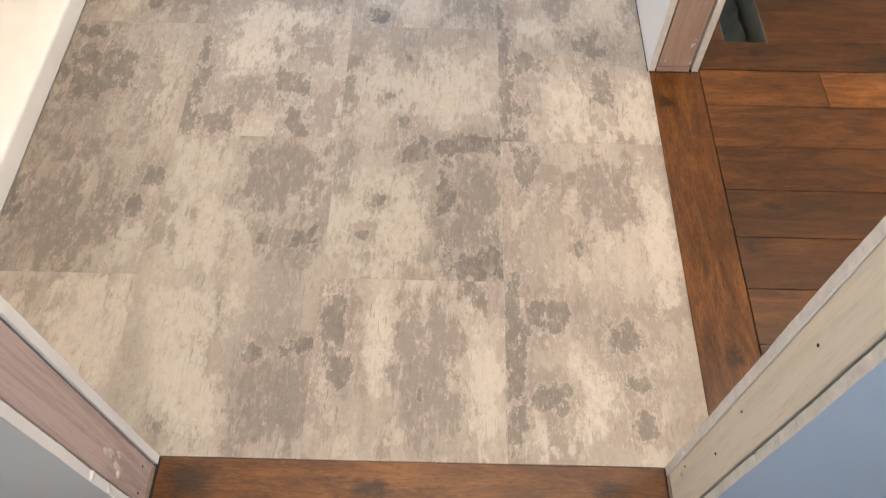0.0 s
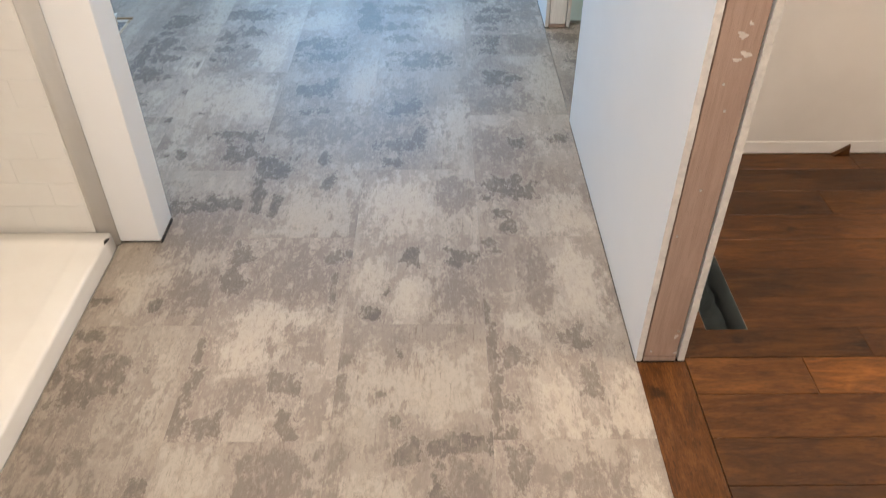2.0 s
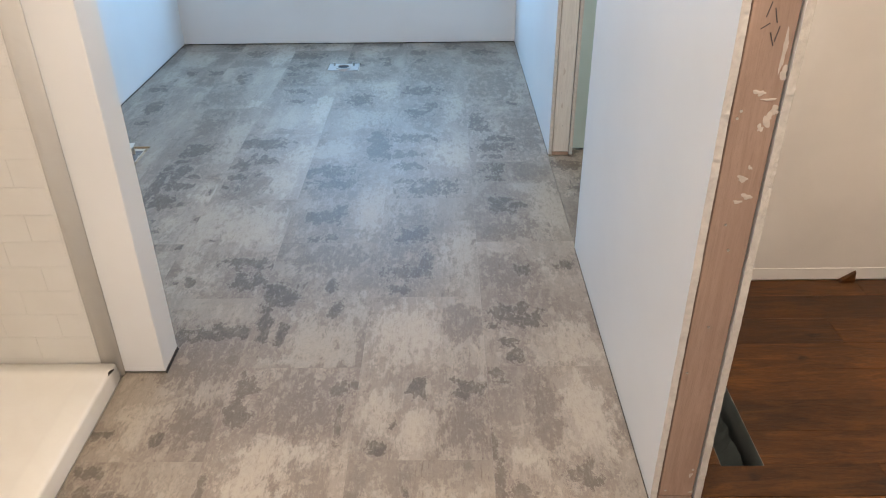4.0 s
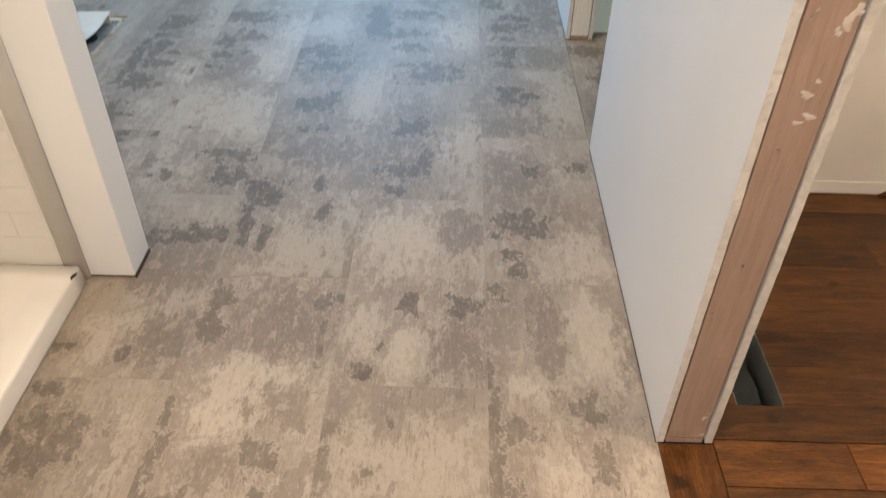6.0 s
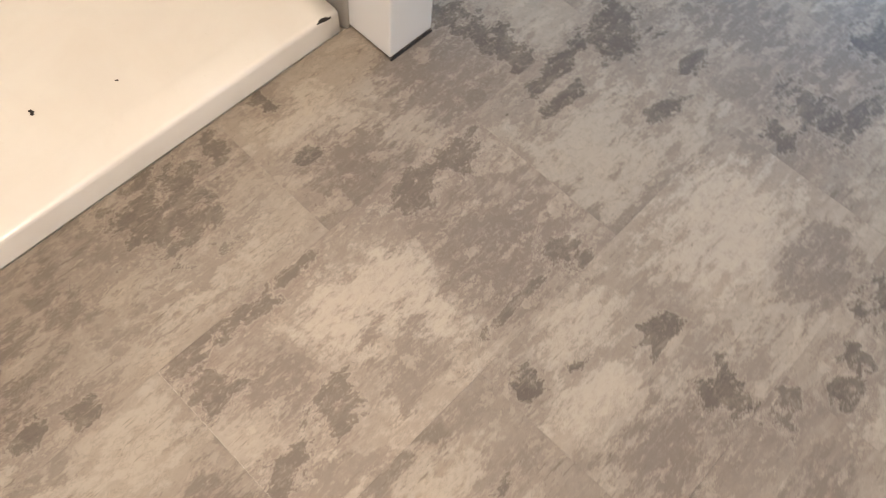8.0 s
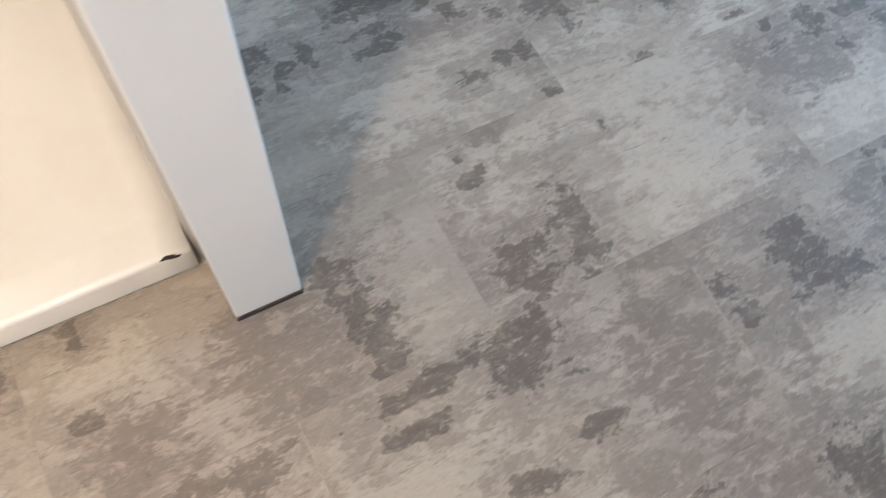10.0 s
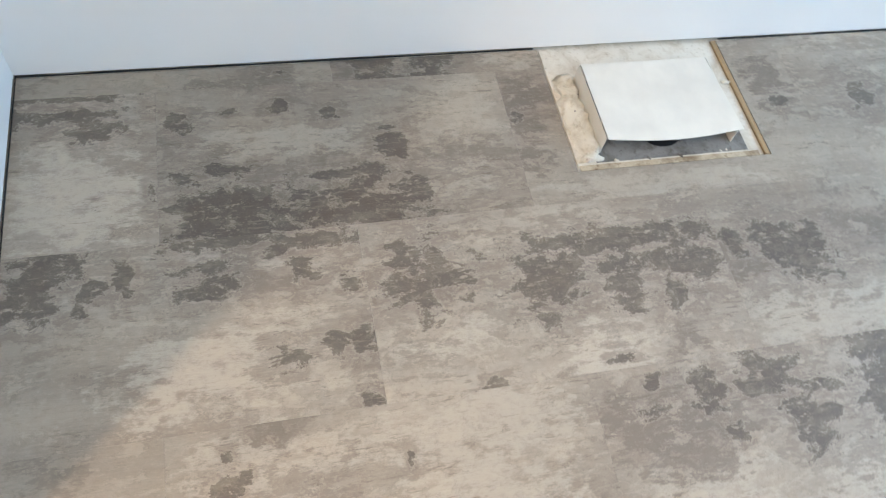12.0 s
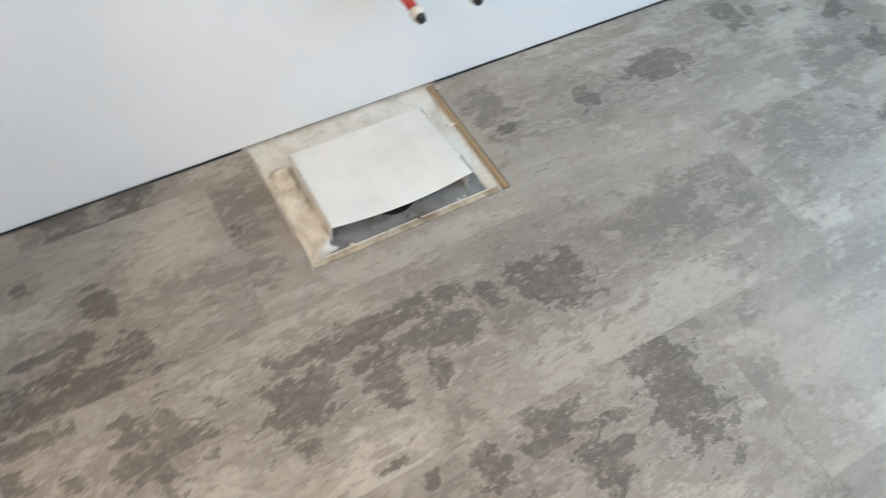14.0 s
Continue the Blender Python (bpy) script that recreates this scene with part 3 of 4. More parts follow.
stud_marks(east_a, PUTTY, [(0.373, 0.892, 0.030, 0.005), (0.379, 0.860, 0.012, 0.008), (0.351, 0.832, 0.006, 0.010), (0.366, 0.822, 0.003, 0.012), (0.378, 0.806, 0.008, 0.009),
                           (0.370, 0.792, 0.013, 0.010), (0.362, 0.779, 0.008, 0.006), (0.360, 0.716, 0.005, 0.004), (0.352, 0.698, 0.007, 0.010), (0.364, 0.668, 0.006, 0.011),
                           (0.352, 0.659, 0.003, 0.012), (0.372, 0.070, 0.006, 0.006), (0.380, 0.024, 0.004, 0.006)],
           [(0.330, 0.805), (0.326, 0.794), (0.353, 0.573), (0.347, 0.422), (0.341, 0.619), (0.326, 0.323), (0.374, 0.085), (0.329, 0.029)], sA[2])
ink = bmesh.new()
for x, z, a in ((0.341, 0.948, 0.4), (0.352, 0.940, -0.5), (0.340, 0.926, 1.2), (0.358, 0.915, 0.3), (0.352, 0.908, -0.6)):
    cylinder(ink, (x - 0.006 * math.sin(a), sA[2] - 0.0005, z - 0.011 * math.cos(a)), (x + 0.006 * math.sin(a), sA[2] - 0.0005, z + 0.011 * math.cos(a)), 0.0008, n=6)
ink.transform(Matrix.Translation(-east_a.location))
part("pencil_mark", ink, INK, east_a, "short dark marker strokes")
stud_marks(east_b, PUTTY, [(0.345, 0.33, 0.012, 0.006), (0.345, 0.20, 0.01, 0.005)], [(0.34, 0.25), (0.352, 0.12)], sB[2])


def side_marks(wall, x, sign, marks, nails):
    inv = Matrix.Translation(-wall.location)
    for i, (y, z, ln, wd) in enumerate(marks):
        bm = smear((x, y, z), (0, 0, 1), (0, 1, 0), (sign, 0, 0), ln, wd, 0.002, 30 + i)
        bm.transform(inv)
        part("compound_smear", bm, PUTTY, wall, "dried white compound smear", True)
    for y, z in nails:
        bm = cylinder(bmesh.new(), (x - sign * 0.001, y, z), (x + sign * 0.001, y, z), 0.0016, n=10)
        bm.transform(inv)
        part("nail_head", bm, BLACK, wall)


side_marks(entry_l, sL[1], 1, [(-0.352, 0.165, 0.018, 0.005), (-0.362, 0.125, 0.016, 0.008), (-0.345, 0.135, 0.007, 0.004)], [(-0.335, 0.05), (-0.37, 0.045)])
side_marks(entry_r, sR[0], -1, [(-0.335, 0.08, 0.014, 0.004)], [(-0.345, 0.50), (-0.335, 0.31), (-0.35, 0.21), (-0.33, 0.09)])

# ---- shower: low pan and embossed surround ----
CX = -0.880
PY0, PY1 = YS + 0.004, WY0 - 0.0175


def shower_pan():
    pan = thing("shower_pan", "low cream-white acrylic shower pan, dusty", "shower pan", (CX, 0.3, 0))
    prof = [(CX, 0.0), (CX - 0.0005, 0.004), (CX - 0.002, 0.039), (CX - 0.003, 0.0425), (CX - 0.005, 0.0452), (CX - 0.0085, 0.0468), (CX - 0.013, 0.047), (CX - 0.024, 0.047), (CX - 0.055, 0.047), (CX - 0.066, 0.0455), (CX - 0.080, 0.041),
            (CX - 0.35, 0.030), (CX - 0.60, 0.040), (CX - 0.625, 0.045), (CX - 0.67, 0.047)]
    ys = [(PY0, 0.0), (PY0 + 0.04, 0.0), (PY0 + 0.065, 1.0), (PY1 - 0.075, 1.0), (PY1 - 0.045, 0.0), (PY1, 0.0)]
    bm = bmesh.new()
    grid = []
    for y, dip in ys:
        row = []
        for i, (x, z) in enumerate(prof):
            if 9 <= i <= 13:
                z = 0.047 + (z - 0.047) * dip
            row.append(bm.verts.new((x - pan.location.x, y - pan.location.y, z)))
        grid.append(row)
    for a, b in zip(grid, grid[1:]):
        for i in range(len(prof) - 1):
            bm.faces.new((a[i], a[i + 1], b[i + 1], b[i]))
    for row in (grid[0], grid[-1]):
        f0 = [bm.verts.new((row[-1].co.x, row[-1].co.y, 0))]
        bm.faces.new(row + f0)
    part("basin", bm, ACRYLIC, pan, "", True)
    bm = cylinder(bmesh.new(), (-0.33, 0, 0.024), (-0.33, 0, 0.0335), 0.055, n=28)
    part("drain_cover", bm, STEEL, pan, "round steel drain cover")
    bm = smear((-0.0042, 0.850 - 0.3, 0.0442), (0, 1, 0), (-0.6, 0, 0.7), (0.75, 0, 0.65), 0.012, 0.004, 0.0008, 12)
    part("chip", bm, DARK, pan, "dark chipped spot on the rim")
    for k, (px, py, r) in enumerate(((-0.165, 0.115, 0.005), (-0.07, 0.02, 0.004), (-0.13, 0.24, 0.003))):
        bm = smear((px, py, 0.0462 if px > -0.07 else 0.0385), (1, 0, 0), (0, 1, 0), (0, 0, 1), r, r * 0.8, 0.0012, 60 + k)
        part("dirt_speck", bm, DARK, pan, "dark speck of dirt")
    return pan


shower_pan()


def shower_surround():
    """Acrylic end panel, its embossed courses of bond tile, and the rounded front flange."""
    sur = thing("shower_surround", "cream-white acrylic shower wall embossed with running-bond tiles", "shower wall", (-1.2, WY0 - 0.02, 0.047))
    L = sur.location
    face = WY0 - 0.012
    x0, x1 = XW + 0.012, CX - 0.040
    bm = boxes((XW + 0.002 - L.x, x1 - L.x, face - L.y, WY0 - 0.001 - L.y, -0.004, 2.0))
    part("panel", bm, ACRYLIC, sur)
    # rounded front flange, set back in a shallow cove
    bm = bmesh.new()
    prof = [(x1, face), (x1 + 0.005, face - 0.0025), (x1 + 0.013, face - 0.0030), (x1 + 0.022, face - 0.0015), (x1 + 0.031, face + 0.0010), (x1 + 0.040, face + 0.0040), (x1 + 0.045, face + 0.0075), (x1 + 0.046, WY0 - 0.001), (x1, WY0 - 0.001)]
    lo = [bm.verts.new((x - L.x, y - L.y, -0.046)) for x, y in prof]
    hi = [bm.verts.new((x - L.x, y - L.y, 2.0)) for x, y in prof]
    for i in range(len(prof)):
        j = (i + 1) % len(prof)
        bm.faces.new((lo[i], lo[j], hi[j], hi[i]))
    bm.faces.new(lo[::-1])
    bm.faces.new(hi)
    part("flange", bm, ACRYLIC, sur, "", True)
    h, w = 0.0642, 0.130
    for r in range(30):
        z0 = 0.012 + r * h
        xs = x1 - 0.004
        first = w if r % 2 == 0 else w / 2
        while xs > x0 + 0.02:
            xa = max(x0, xs - first)
            bm = bmesh.new()
            hh = h - 0.0018
            box(bm, xa - L.x, xs - 0.0005 - L.x, face - 0.0008 - L.y, face + 0.0002 - L.y, z0, z0 + hh, bevel=0.0006)
            part("tile", bm, ACRYLIC, sur)
            xs -= first
            first = w
    bm = boxes((XW + 0.001 - L.x, XW + 0.011 - L.x, PY0 - L.y, face - 0.001 - L.y, 0.0005, 2.0))
    part("back_panel", bm, ACRYLIC, sur)
    return sur


shower_surround()

# ---- floor vent under the vanity, in a cut-out of the tiles ----
VX0, VX1, VY0, VY1 = XW, -1.281, 1.927, 2.315


def floor_vent():
    v = thing("floor_vent", "cream sheet-metal vent hood in a painted floor cut-out", "vent", (VX1, VY0, -0.005))
    L = v.location
    bm = bmesh.new()
    box(bm, VX0 + 0.004 - L.x, VX1 - 0.004 - L.x, 0.004, VY1 - VY0 - 0.004, -0.0005, 0.0018)
    part("painted_plate", bm, SUBFLOOR, v, "cream overpainted subfloor patch")
    hx0, hx1, hy0, hy1 = -1.490 - L.x, -1.312 - L.x, 1.980 - L.y, 2.243 - L.y
    # curved, sagging top sheet
    bm = bmesh.new()
    nx, ny = 6, 14
    top = []
    for i in range(nx + 1):
        u = i / nx
        row = []
        for j in range(ny + 1):
            s = j / ny
            z = 0.046 + 0.003 * u - 0.007 * u * math.sin(math.pi * s) + 0.002 * (1 - s)
            row.append(bm.verts.new((hx0 + (hx1 - hx0) * u + 0.006 * u * math.sin(math.pi * s), hy0 + (hy1 - hy0) * s + 0.010 * (u - 0.5) * (s - 0.2), z)))
        top.append(row)
    for a, b in zip(top, top[1:]):
        for j in range(ny):
            bm.faces.new((a[j], a[j + 1], b[j + 1], b[j]))
    bmesh.ops.recalc_face_normals(bm, faces=bm.faces)
    bmesh.ops.solidify(bm, geom=list(bm.faces), thickness=0.0014)
    part("hood_top", bm, HOOD, v)
    bm = boxes((hx0, hx1 - 0.006, hy0 - 0.0015, hy0, 0.002, 0.046), (hx0, hx1 - 0.006, hy1, hy1 + 0.0015, 0.002, 0.044), (hx0 - 0.0015, hx0, hy0, hy1, 0.002, 0.046))
    part("hood_side", bm, HOOD, v)
    # flat dark sheet and disc paint the shade under the hood
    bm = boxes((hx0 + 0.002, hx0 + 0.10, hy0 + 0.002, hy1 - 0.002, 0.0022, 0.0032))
    part("mouth_shade", bm, DARK, v, "dark sheet for the shade in the duct mouth")
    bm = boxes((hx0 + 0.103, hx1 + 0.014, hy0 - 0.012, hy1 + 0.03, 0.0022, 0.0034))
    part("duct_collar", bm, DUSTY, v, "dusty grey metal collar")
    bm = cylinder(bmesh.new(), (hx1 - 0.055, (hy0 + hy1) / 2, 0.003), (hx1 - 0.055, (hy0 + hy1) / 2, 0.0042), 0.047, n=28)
    part("hole_shade", bm, BLACK, v, "black disc for the shade in the round duct opening")
    # foam and old caulk along the hood's side
    rnd = random.Random(8)
    bm = bmesh.new()
    rings = []
    for k in range(25):
        x = hx0 - 0.004 + (hx1 - hx0 + 0.016) * k / 24
        row = []
        for a in range(11):
            w = math.pi * a / 10
            n3 = noise.fractal(Vector((x * 60, math.cos(w) * 1.2, math.sin(w) * 1.2)), 1.0, 2.0, 4)
            rad = 0.0155 + 0.0018 * math.sin(x * 48) + 0.0085 * n3
            row.append(bm.verts.new((x, hy0 - 0.0205 + rad * 1.45 * math.cos(w), 0.0015 + max(0.0, rad * 1.05 * math.sin(w)))))
        rings.append(row)
    for a, b in zip(rings, rings[1:]):
        for k in range(10):
            bm.faces.new((a[k], a[k + 1], b[k + 1], b[k]))
    bm.faces.new(rings[0])
    bm.faces.new(rings[-1][::-1])
    part("sealing_foam", bm, FOAM, v, "lumpy cream sealing foam", True)
    for k, (x, y) in enumerate(((hx0 + 0.045, hy0 - 0.026), (hx0 + 0.10, hy0 - 0.012), (hx0 + 0.115, hy0 - 0.03), (hx1 + 0.015, hy0 - 0.03), (hx0 + 0.03, hy1 + 0.05))):
        bm = smear((x, y, 0.004 if k == 4 else 0.013), (1, 0, 0), (0, 1, 0), (0, 0, 1), 0.004, 0.009, 0.004, 70 + k)
        part("caulk_crumb", bm, PUTTY if k % 2 else FOAM, v, "torn crumb of old caulk")
    for k in range(16):
        along = rnd.random()
        y = hy0 - 0.020 + rnd.uniform(-0.014, 0.014) if k < 9 else hy0 + (hy1 - hy0) * rnd.random()
        x = hx0 + (hx1 - hx0) * along if k < 9 else hx1 + rnd.uniform(0.004, 0.018)
        size = rnd.uniform(0.0012, 0.0035)
        bm = smear((x, y, 0.012 if k < 9 else 0.0034), (0.8, 0.6, 0), (-0.6, 0.8, 0), (0, 0, 1), size * 1.6, size, size, 90 + k)
        part("caulk_crumb", bm, FOAM if k % 3 else DUSTY, v, "torn crumb of old caulk")
    bm = bmesh.new()
    box(bm, VX0 + 0.006 - L.x, VX1 - 0.001 - L.x, VY1 - 0.014 - L.y, VY1 - 0.003 - L.y, 0.0018, 0.0072, bevel=0.001)
    part("wood_strip", bm, PINE_RAW, v, "raw pine strip along the cut")
    bm = bmesh.new()
    box(bm, VX1 - 0.013 - L.x, VX1 - 0.002 - L.x, 0.006, VY1 - VY0 - 0.022, 0.0018, 0.0032)
    part("wood_edge", bm, LEDGE, v, "thin dirty wood edge")
    return v


floor_vent()


# ---- vanity plumbing on the west wall ----
def supply_pipe(y, z, mat, colour, tip):
    p = thing("supply_pipe", colour + " plastic supply pipe stub with a black plug", "pipe", (XW, y, z), "supply stubs")
    tube(bm := bmesh.new(), (0, 0, 0), (0.105, 0, -0.004), 0.0085, 0.006)
    part("pipe", bm, mat, p, "", True)
    tube(bm := bmesh.new(), (0.045, 0, -0.0018), (0.053, 0, -0.002), 0.0108, 0.0086)
    part("crimp_ring", bm, STEEL, p, "bright crimp ring", True)
    tube(bm := bmesh.new(), (0.100, 0, -0.004), (0.116, 0, -0.005), 0.0112, 0.0086)
    part("collar", bm, PVC if tip else STEEL, p, "pale collar", True)
    cylinder(bm := bmesh.new(), (0.110, 0, -0.0045), (0.124, 0, -0.006), 0.0098, 0.007, 16)
    part("plug", bm, BLACK, p, "black end plug", True)
    tube(bm := bmesh.new(), (0.0005, 0, 0), (0.003, 0, 0), 0.018, 0.0088, 24)
    part("escutcheon", bm, PVC, p)
    return p


for y0, drain in ((1.446, True), (2.212, True)):
    supply_pipe(y0, 0.285, RED, "red", True)
    supply_pipe(y0 + 0.105, 0.285, BLUE, "blue", True)
    d = thing("drain_stub", "cream plastic drain stub out of the wall", "pipe", (XW, y0 + 0.053, 0.315), "drain stubs")
    tube(bm := bmesh.new(), (0, 0, 0), (0.075, 0, -0.002), 0.024, 0.0205, 28)
    part("pipe", bm, PVC, d, "", True)
    cylinder(bm := bmesh.new(), (0.055, 0, -0.002), (0.0745, 0, -0.002), 0.0204, n=28)
    part("cap", bm, PVC, d, "pinkish knock-out cap")

# ---- toilet flange in the far floor ----
fl = thing("toilet_flange", "white square toilet flange plate around an open drain", "toilet flange", (-0.617, 3.345, 0.0))
bm = bmesh.new()
box(bm, -0.078, 0.078, -0.055, 0.055, -0.0055, 0.0035, bevel=0.0015)
part("plate", bm, FLANGE, fl)
tube(bm := bmesh.new(), (0, -0.012, 0.0), (0, -0.012, 0.010), 0.040, 0.030, 28)
part("ring", bm, FLANGE, fl)
# no hole is cut: a black disc paints the drain's shade
cylinder(bm := bmesh.new(), (0, -0.012, 0.0036), (0, -0.012, 0.0050), 0.030, n=28)
part("drain_shade", bm, BLACK, fl, "black disc for the shade in the open drain")
for sx in (-0.05, 0.05):
    cylinder(bm := bmesh.new(), (sx, 0.025, 0.003), (sx, 0.025, 0.020), 0.006, n=12)
    part("bolt", bm, STEEL, fl)
bm = boxes((-0.08, 0.08, 0.056, 0.066, -0.005, 0.001))
part("cut_edge", bm, DUSTY, fl, "dark dusty edge of the cut-out")

# ---- floor duct in the oak room ----
DX0, DX1, DY0, DY1 = 0.470, 0.560, 0.585, 0.832
duct = thing("floor_duct", "open galvanised floor duct boot in the oak floor", "duct", (0.515, 0.708, 0))
bm = boxes((DX0 - 0.515, DX0 + 0.0012 - 0.515, DY0 - 0.708, DY1 - 0.708, -0.220, 0.0005), (DX1 - 0.0012 - 0.515, DX1 - 0.515, DY0 - 0.708, DY1 - 0.708, -0.220, 0.0005),
           (DX0 - 0.515, DX1 - 0.515, DY0 - 0.708, DY0 + 0.0012 - 0.708, -0.220, -0.002), (DX0 - 0.515, DX1 - 0.515, DY1 - 0.0012 - 0.708, DY1 - 0.708, -0.220, 0.0005))
part("sheet_side", bm, GALV, duct)
bm = bmesh.new()
rows = []
for i in range(31):
    yy = DY0 + 0.004 + (DY1 - DY0 - 0.008) * i / 30 - 0.708
    rows.append([bm.verts.new((DX1 - 0.515 - 0.014 - 0.060 * (k / 8) ** 1.3 + 0.009 * noise.fractal(Vector((yy * 16, k * 0.25, 2.0)), 1.0, 2.0, 3), yy, -0.055 - 0.155 * k / 8)) for k in range(9)])
for a, b in zip(rows, rows[1:]):
    for k in range(8):
        bm.faces.new((a[k], a[k + 1], b[k + 1], b[k]))
part("crumpled_liner", bm, GALV, duct, "crumpled shiny duct liner")
# bottom coloured black, which paints the shade deep in the duct
bm = boxes((DX0 - 0.515, DX1 - 0.515, DY0 - 0.708, DY1 - 0.708, -0.2220, -0.2205))
part("duct_bottom", bm, BLACK, duct, "duct bottom with the shade of the interior in its colour")

# small wood wedge against the oak room's wall
bm = bmesh.new()
vs = [bm.verts.new(c) for c in ((-0.030, -0.016, 0), (0.014, -0.016, 0), (0.014, 0.0, 0), (-0.030, 0.0, 0), (0.010, -0.014, 0.032), (0.014, -0.001, 0.032))]
for q in ((0, 1, 4), (1, 2, 5, 4), (2, 3, 5), (3, 0, 4, 5), (3, 2, 1, 0)):
    bm.faces.new([vs[i] for i in q])
wedge = finish("wood_wedge", bm, OAK_X)
wedge.location = (1.052, 1.288, 0.0015)
tagged(wedge, "small brown wood wedge against the wall", "wedge")

# ---- floor pieces ----
rt = random.Random(21)


def cut(rects, c):
    """The rectangles left when the rectangle c is taken out of each."""
    out = []
    for x0, x1, y0, y1 in rects:
        a0, a1, b0, b1 = max(x0, c[0]), min(x1, c[1]), max(y0, c[2]), min(y1, c[3])
        if a0 >= a1 or b0 >= b1:
            out.append((x0, x1, y0, y1))
            continue
        for r in ((x0, a0, y0, y1), (a1, x1, y0, y1), (a0, a1, y0, b0), (a0, a1, b1, y1)):
            if r[1] - r[0] > 0.002 and r[3] - r[2] > 0.002:
                out.append(r)
    return out


# the print of each tile: ragged patches as (across, along, half width, half length) in centimetres from the tile's corner
PRINTS = {}


def tile_print(i, k, dark=(), grey=(), pale=()):
    PRINTS[i, k] = {"dark": dark, "grey": grey, "pale": pale}


def corner(i, k):
    return i * G, (2 * k + (1 if i % 2 == 0 else 0)) * G


def give_print(me, i, k):
    """Tiles of the same run repeat a print: those with none of their own take one from the row."""
    print_of = PRINTS.get((i, k)) or PRINTS[((i * 5 + k * 3) % 4 - 3, (i + 2 * k) % 4)]
    x0, y0 = corner(i, k)
    # entry tiles get fainter darks, painting in how glare washes them out
    ink = me.attributes.new("ink", "FLOAT", "POINT")
    ink.data.foreach_set("value", [0.72 if k <= 0 else 0.95] * len(me.vertices))
    for word, slots in (("dark", DARK_SLOTS), ("grey", GREY_SLOTS), ("pale", PALE_SLOTS)):
        for n, (u, v, hu, hv) in enumerate(print_of[word][:slots]):
            at = me.attributes.new("%s_%d" % (word, n), "FLOAT_COLOR", "POINT")
            at.data.foreach_set("color", [x0 + u / 100, y0 + v / 100, hu / 100, hv / 100] * len(me.vertices))


tile_print(-6, 1, dark=[(27.8, 51.2, 0.7, 1.8)])
tile_print(-5, 1, dark=[(0.1, 49.5, 1.3, 11.6), (4.2, 47.7, 1.2, 9.1), (7.5, 51, 1.9, 4.1), (4.5, 38.9, 3.1, 0.6), (21.2, 60.2, 1.9, 0.8)], pale=[(20.6, 49.3, 9.9, 9.7)])
tile_print(-5, 2, dark=[(7.2, 3.3, 1.9, 2.1), (18.8, 3.9, 1.4, 2), (25.8, 10.3, 4.6, 9.3), (26.3, 30.1, 4.3, 12.3), (15.7, 39.3, 3.9, 2.4), (20, 30, 1, 8.4), (26.1, 41, 1.8, 1.6), (5.1, 20.6, 1.2, 1.7), (7.4, 28.4, 1.2, 1.7), (5.2, 11.8, 0.6, 1.3), (17.9, 10.9, 1.3, 4.2)], grey=[(26.2, 21.6, 5.4, 21.7)], pale=[(12.6, 21.3, 3.6, 14.8), (23.2, 50.1, 5.1, 7.2), (7.5, 53.7, 8.4, 6.1)])
tile_print(-5, 3, dark=[(11.3, 1.6, 1.3, 1.2), (11.2, 55.7, 2, 2.2)], grey=[(11.9, 3.5, 10.7, 3.8), (6.9, 55, 7.5, 4.4)], pale=[(28, 23.5, 2.4, 19.1)])
tile_print(-5, 4, dark=[(1.7, 59.8, 6.2, 6.2), (10.5, 34.3, 3.9, 7.4), (12, 13.1, 3.2, 2.6), (11.6, 30.9, 3.4, 7)])
tile_print(-4, 1, dark=[(1.9, 14.1, 2.5, 5.6), (7, 12.4, 3.8, 3.4), (6.8, 20.7, 1.4, 1.6), (4.9, 25, 3.1, 1.3), (10.8, 19, 1.4, 1), (1.1, 38.3, 1.3, 7.4), (5, 36.3, 1, 5.1), (8.5, 37.8, 1.9, 3.8), (1.9, 53.8, 1.5, 8.2), (3.2, 48.1, 1.2, 2), (7.2, 52, 2, 1.9), (9.7, 58.6, 1.9, 1.7), (21.2, 48.1, 2.2, 2.6), (20.4, 54.8, 1.9, 1.7), (19.7, 59.1, 2.4, 1.8), (28.9, 58.9, 1.2, 1.2)], pale=[(4, 22.2, 3, 1.8), (1.9, 29, 1.4, 2.1), (3.2, 37.1, 0.9, 3.5), (5.9, 47.9, 1.5, 3.8), (21, 41.9, 7.8, 17.5)])
tile_print(-4, 2, dark=[(13.7, 54.4, 3.7, 4.5), (18.6, 42.6, 3.1, 2.3), (12.6, 32.8, 3.8, 3.3), (10.3, 7.6, 6.8, 3.9), (11.9, 14, 2.9, 2.6), (7.6, 43.6, 2.6, 19), (14.1, 29.7, 4.8, 6.2), (16, 41.5, 4.8, 4), (13.9, 52.7, 2, 6.4), (19.1, 50.2, 2.4, 2.6), (21.4, 27.4, 1.8, 1.7), (28.9, 37.1, 0.7, 1.7), (30, 16.8, 0.7, 1.6)], grey=[(27.3, 49.2, 2.2, 3)], pale=[(28.7, 35.2, 7, 8.5), (24.7, 37.2, 4.6, 8.6), (20.9, 10.4, 5.4, 10.1), (6.7, 18.2, 2.5, 5.4)])
tile_print(-4, 3, dark=[(14.9, 15.1, 4.6, 5.7), (12.5, 9.6, 3.9, 2.8), (11.2, 3, 2.5, 1.8), (12.7, 10.2, 4.5, 1.9), (13.2, 16.8, 3.5, 3.8)], grey=[(12.3, 43.9, 7.4, 14.2)], pale=[(25.3, 27, 5.3, 18.2), (24.7, 9.4, 6.6, 8.9), (27.4, 33.8, 3.4, 4.7)])
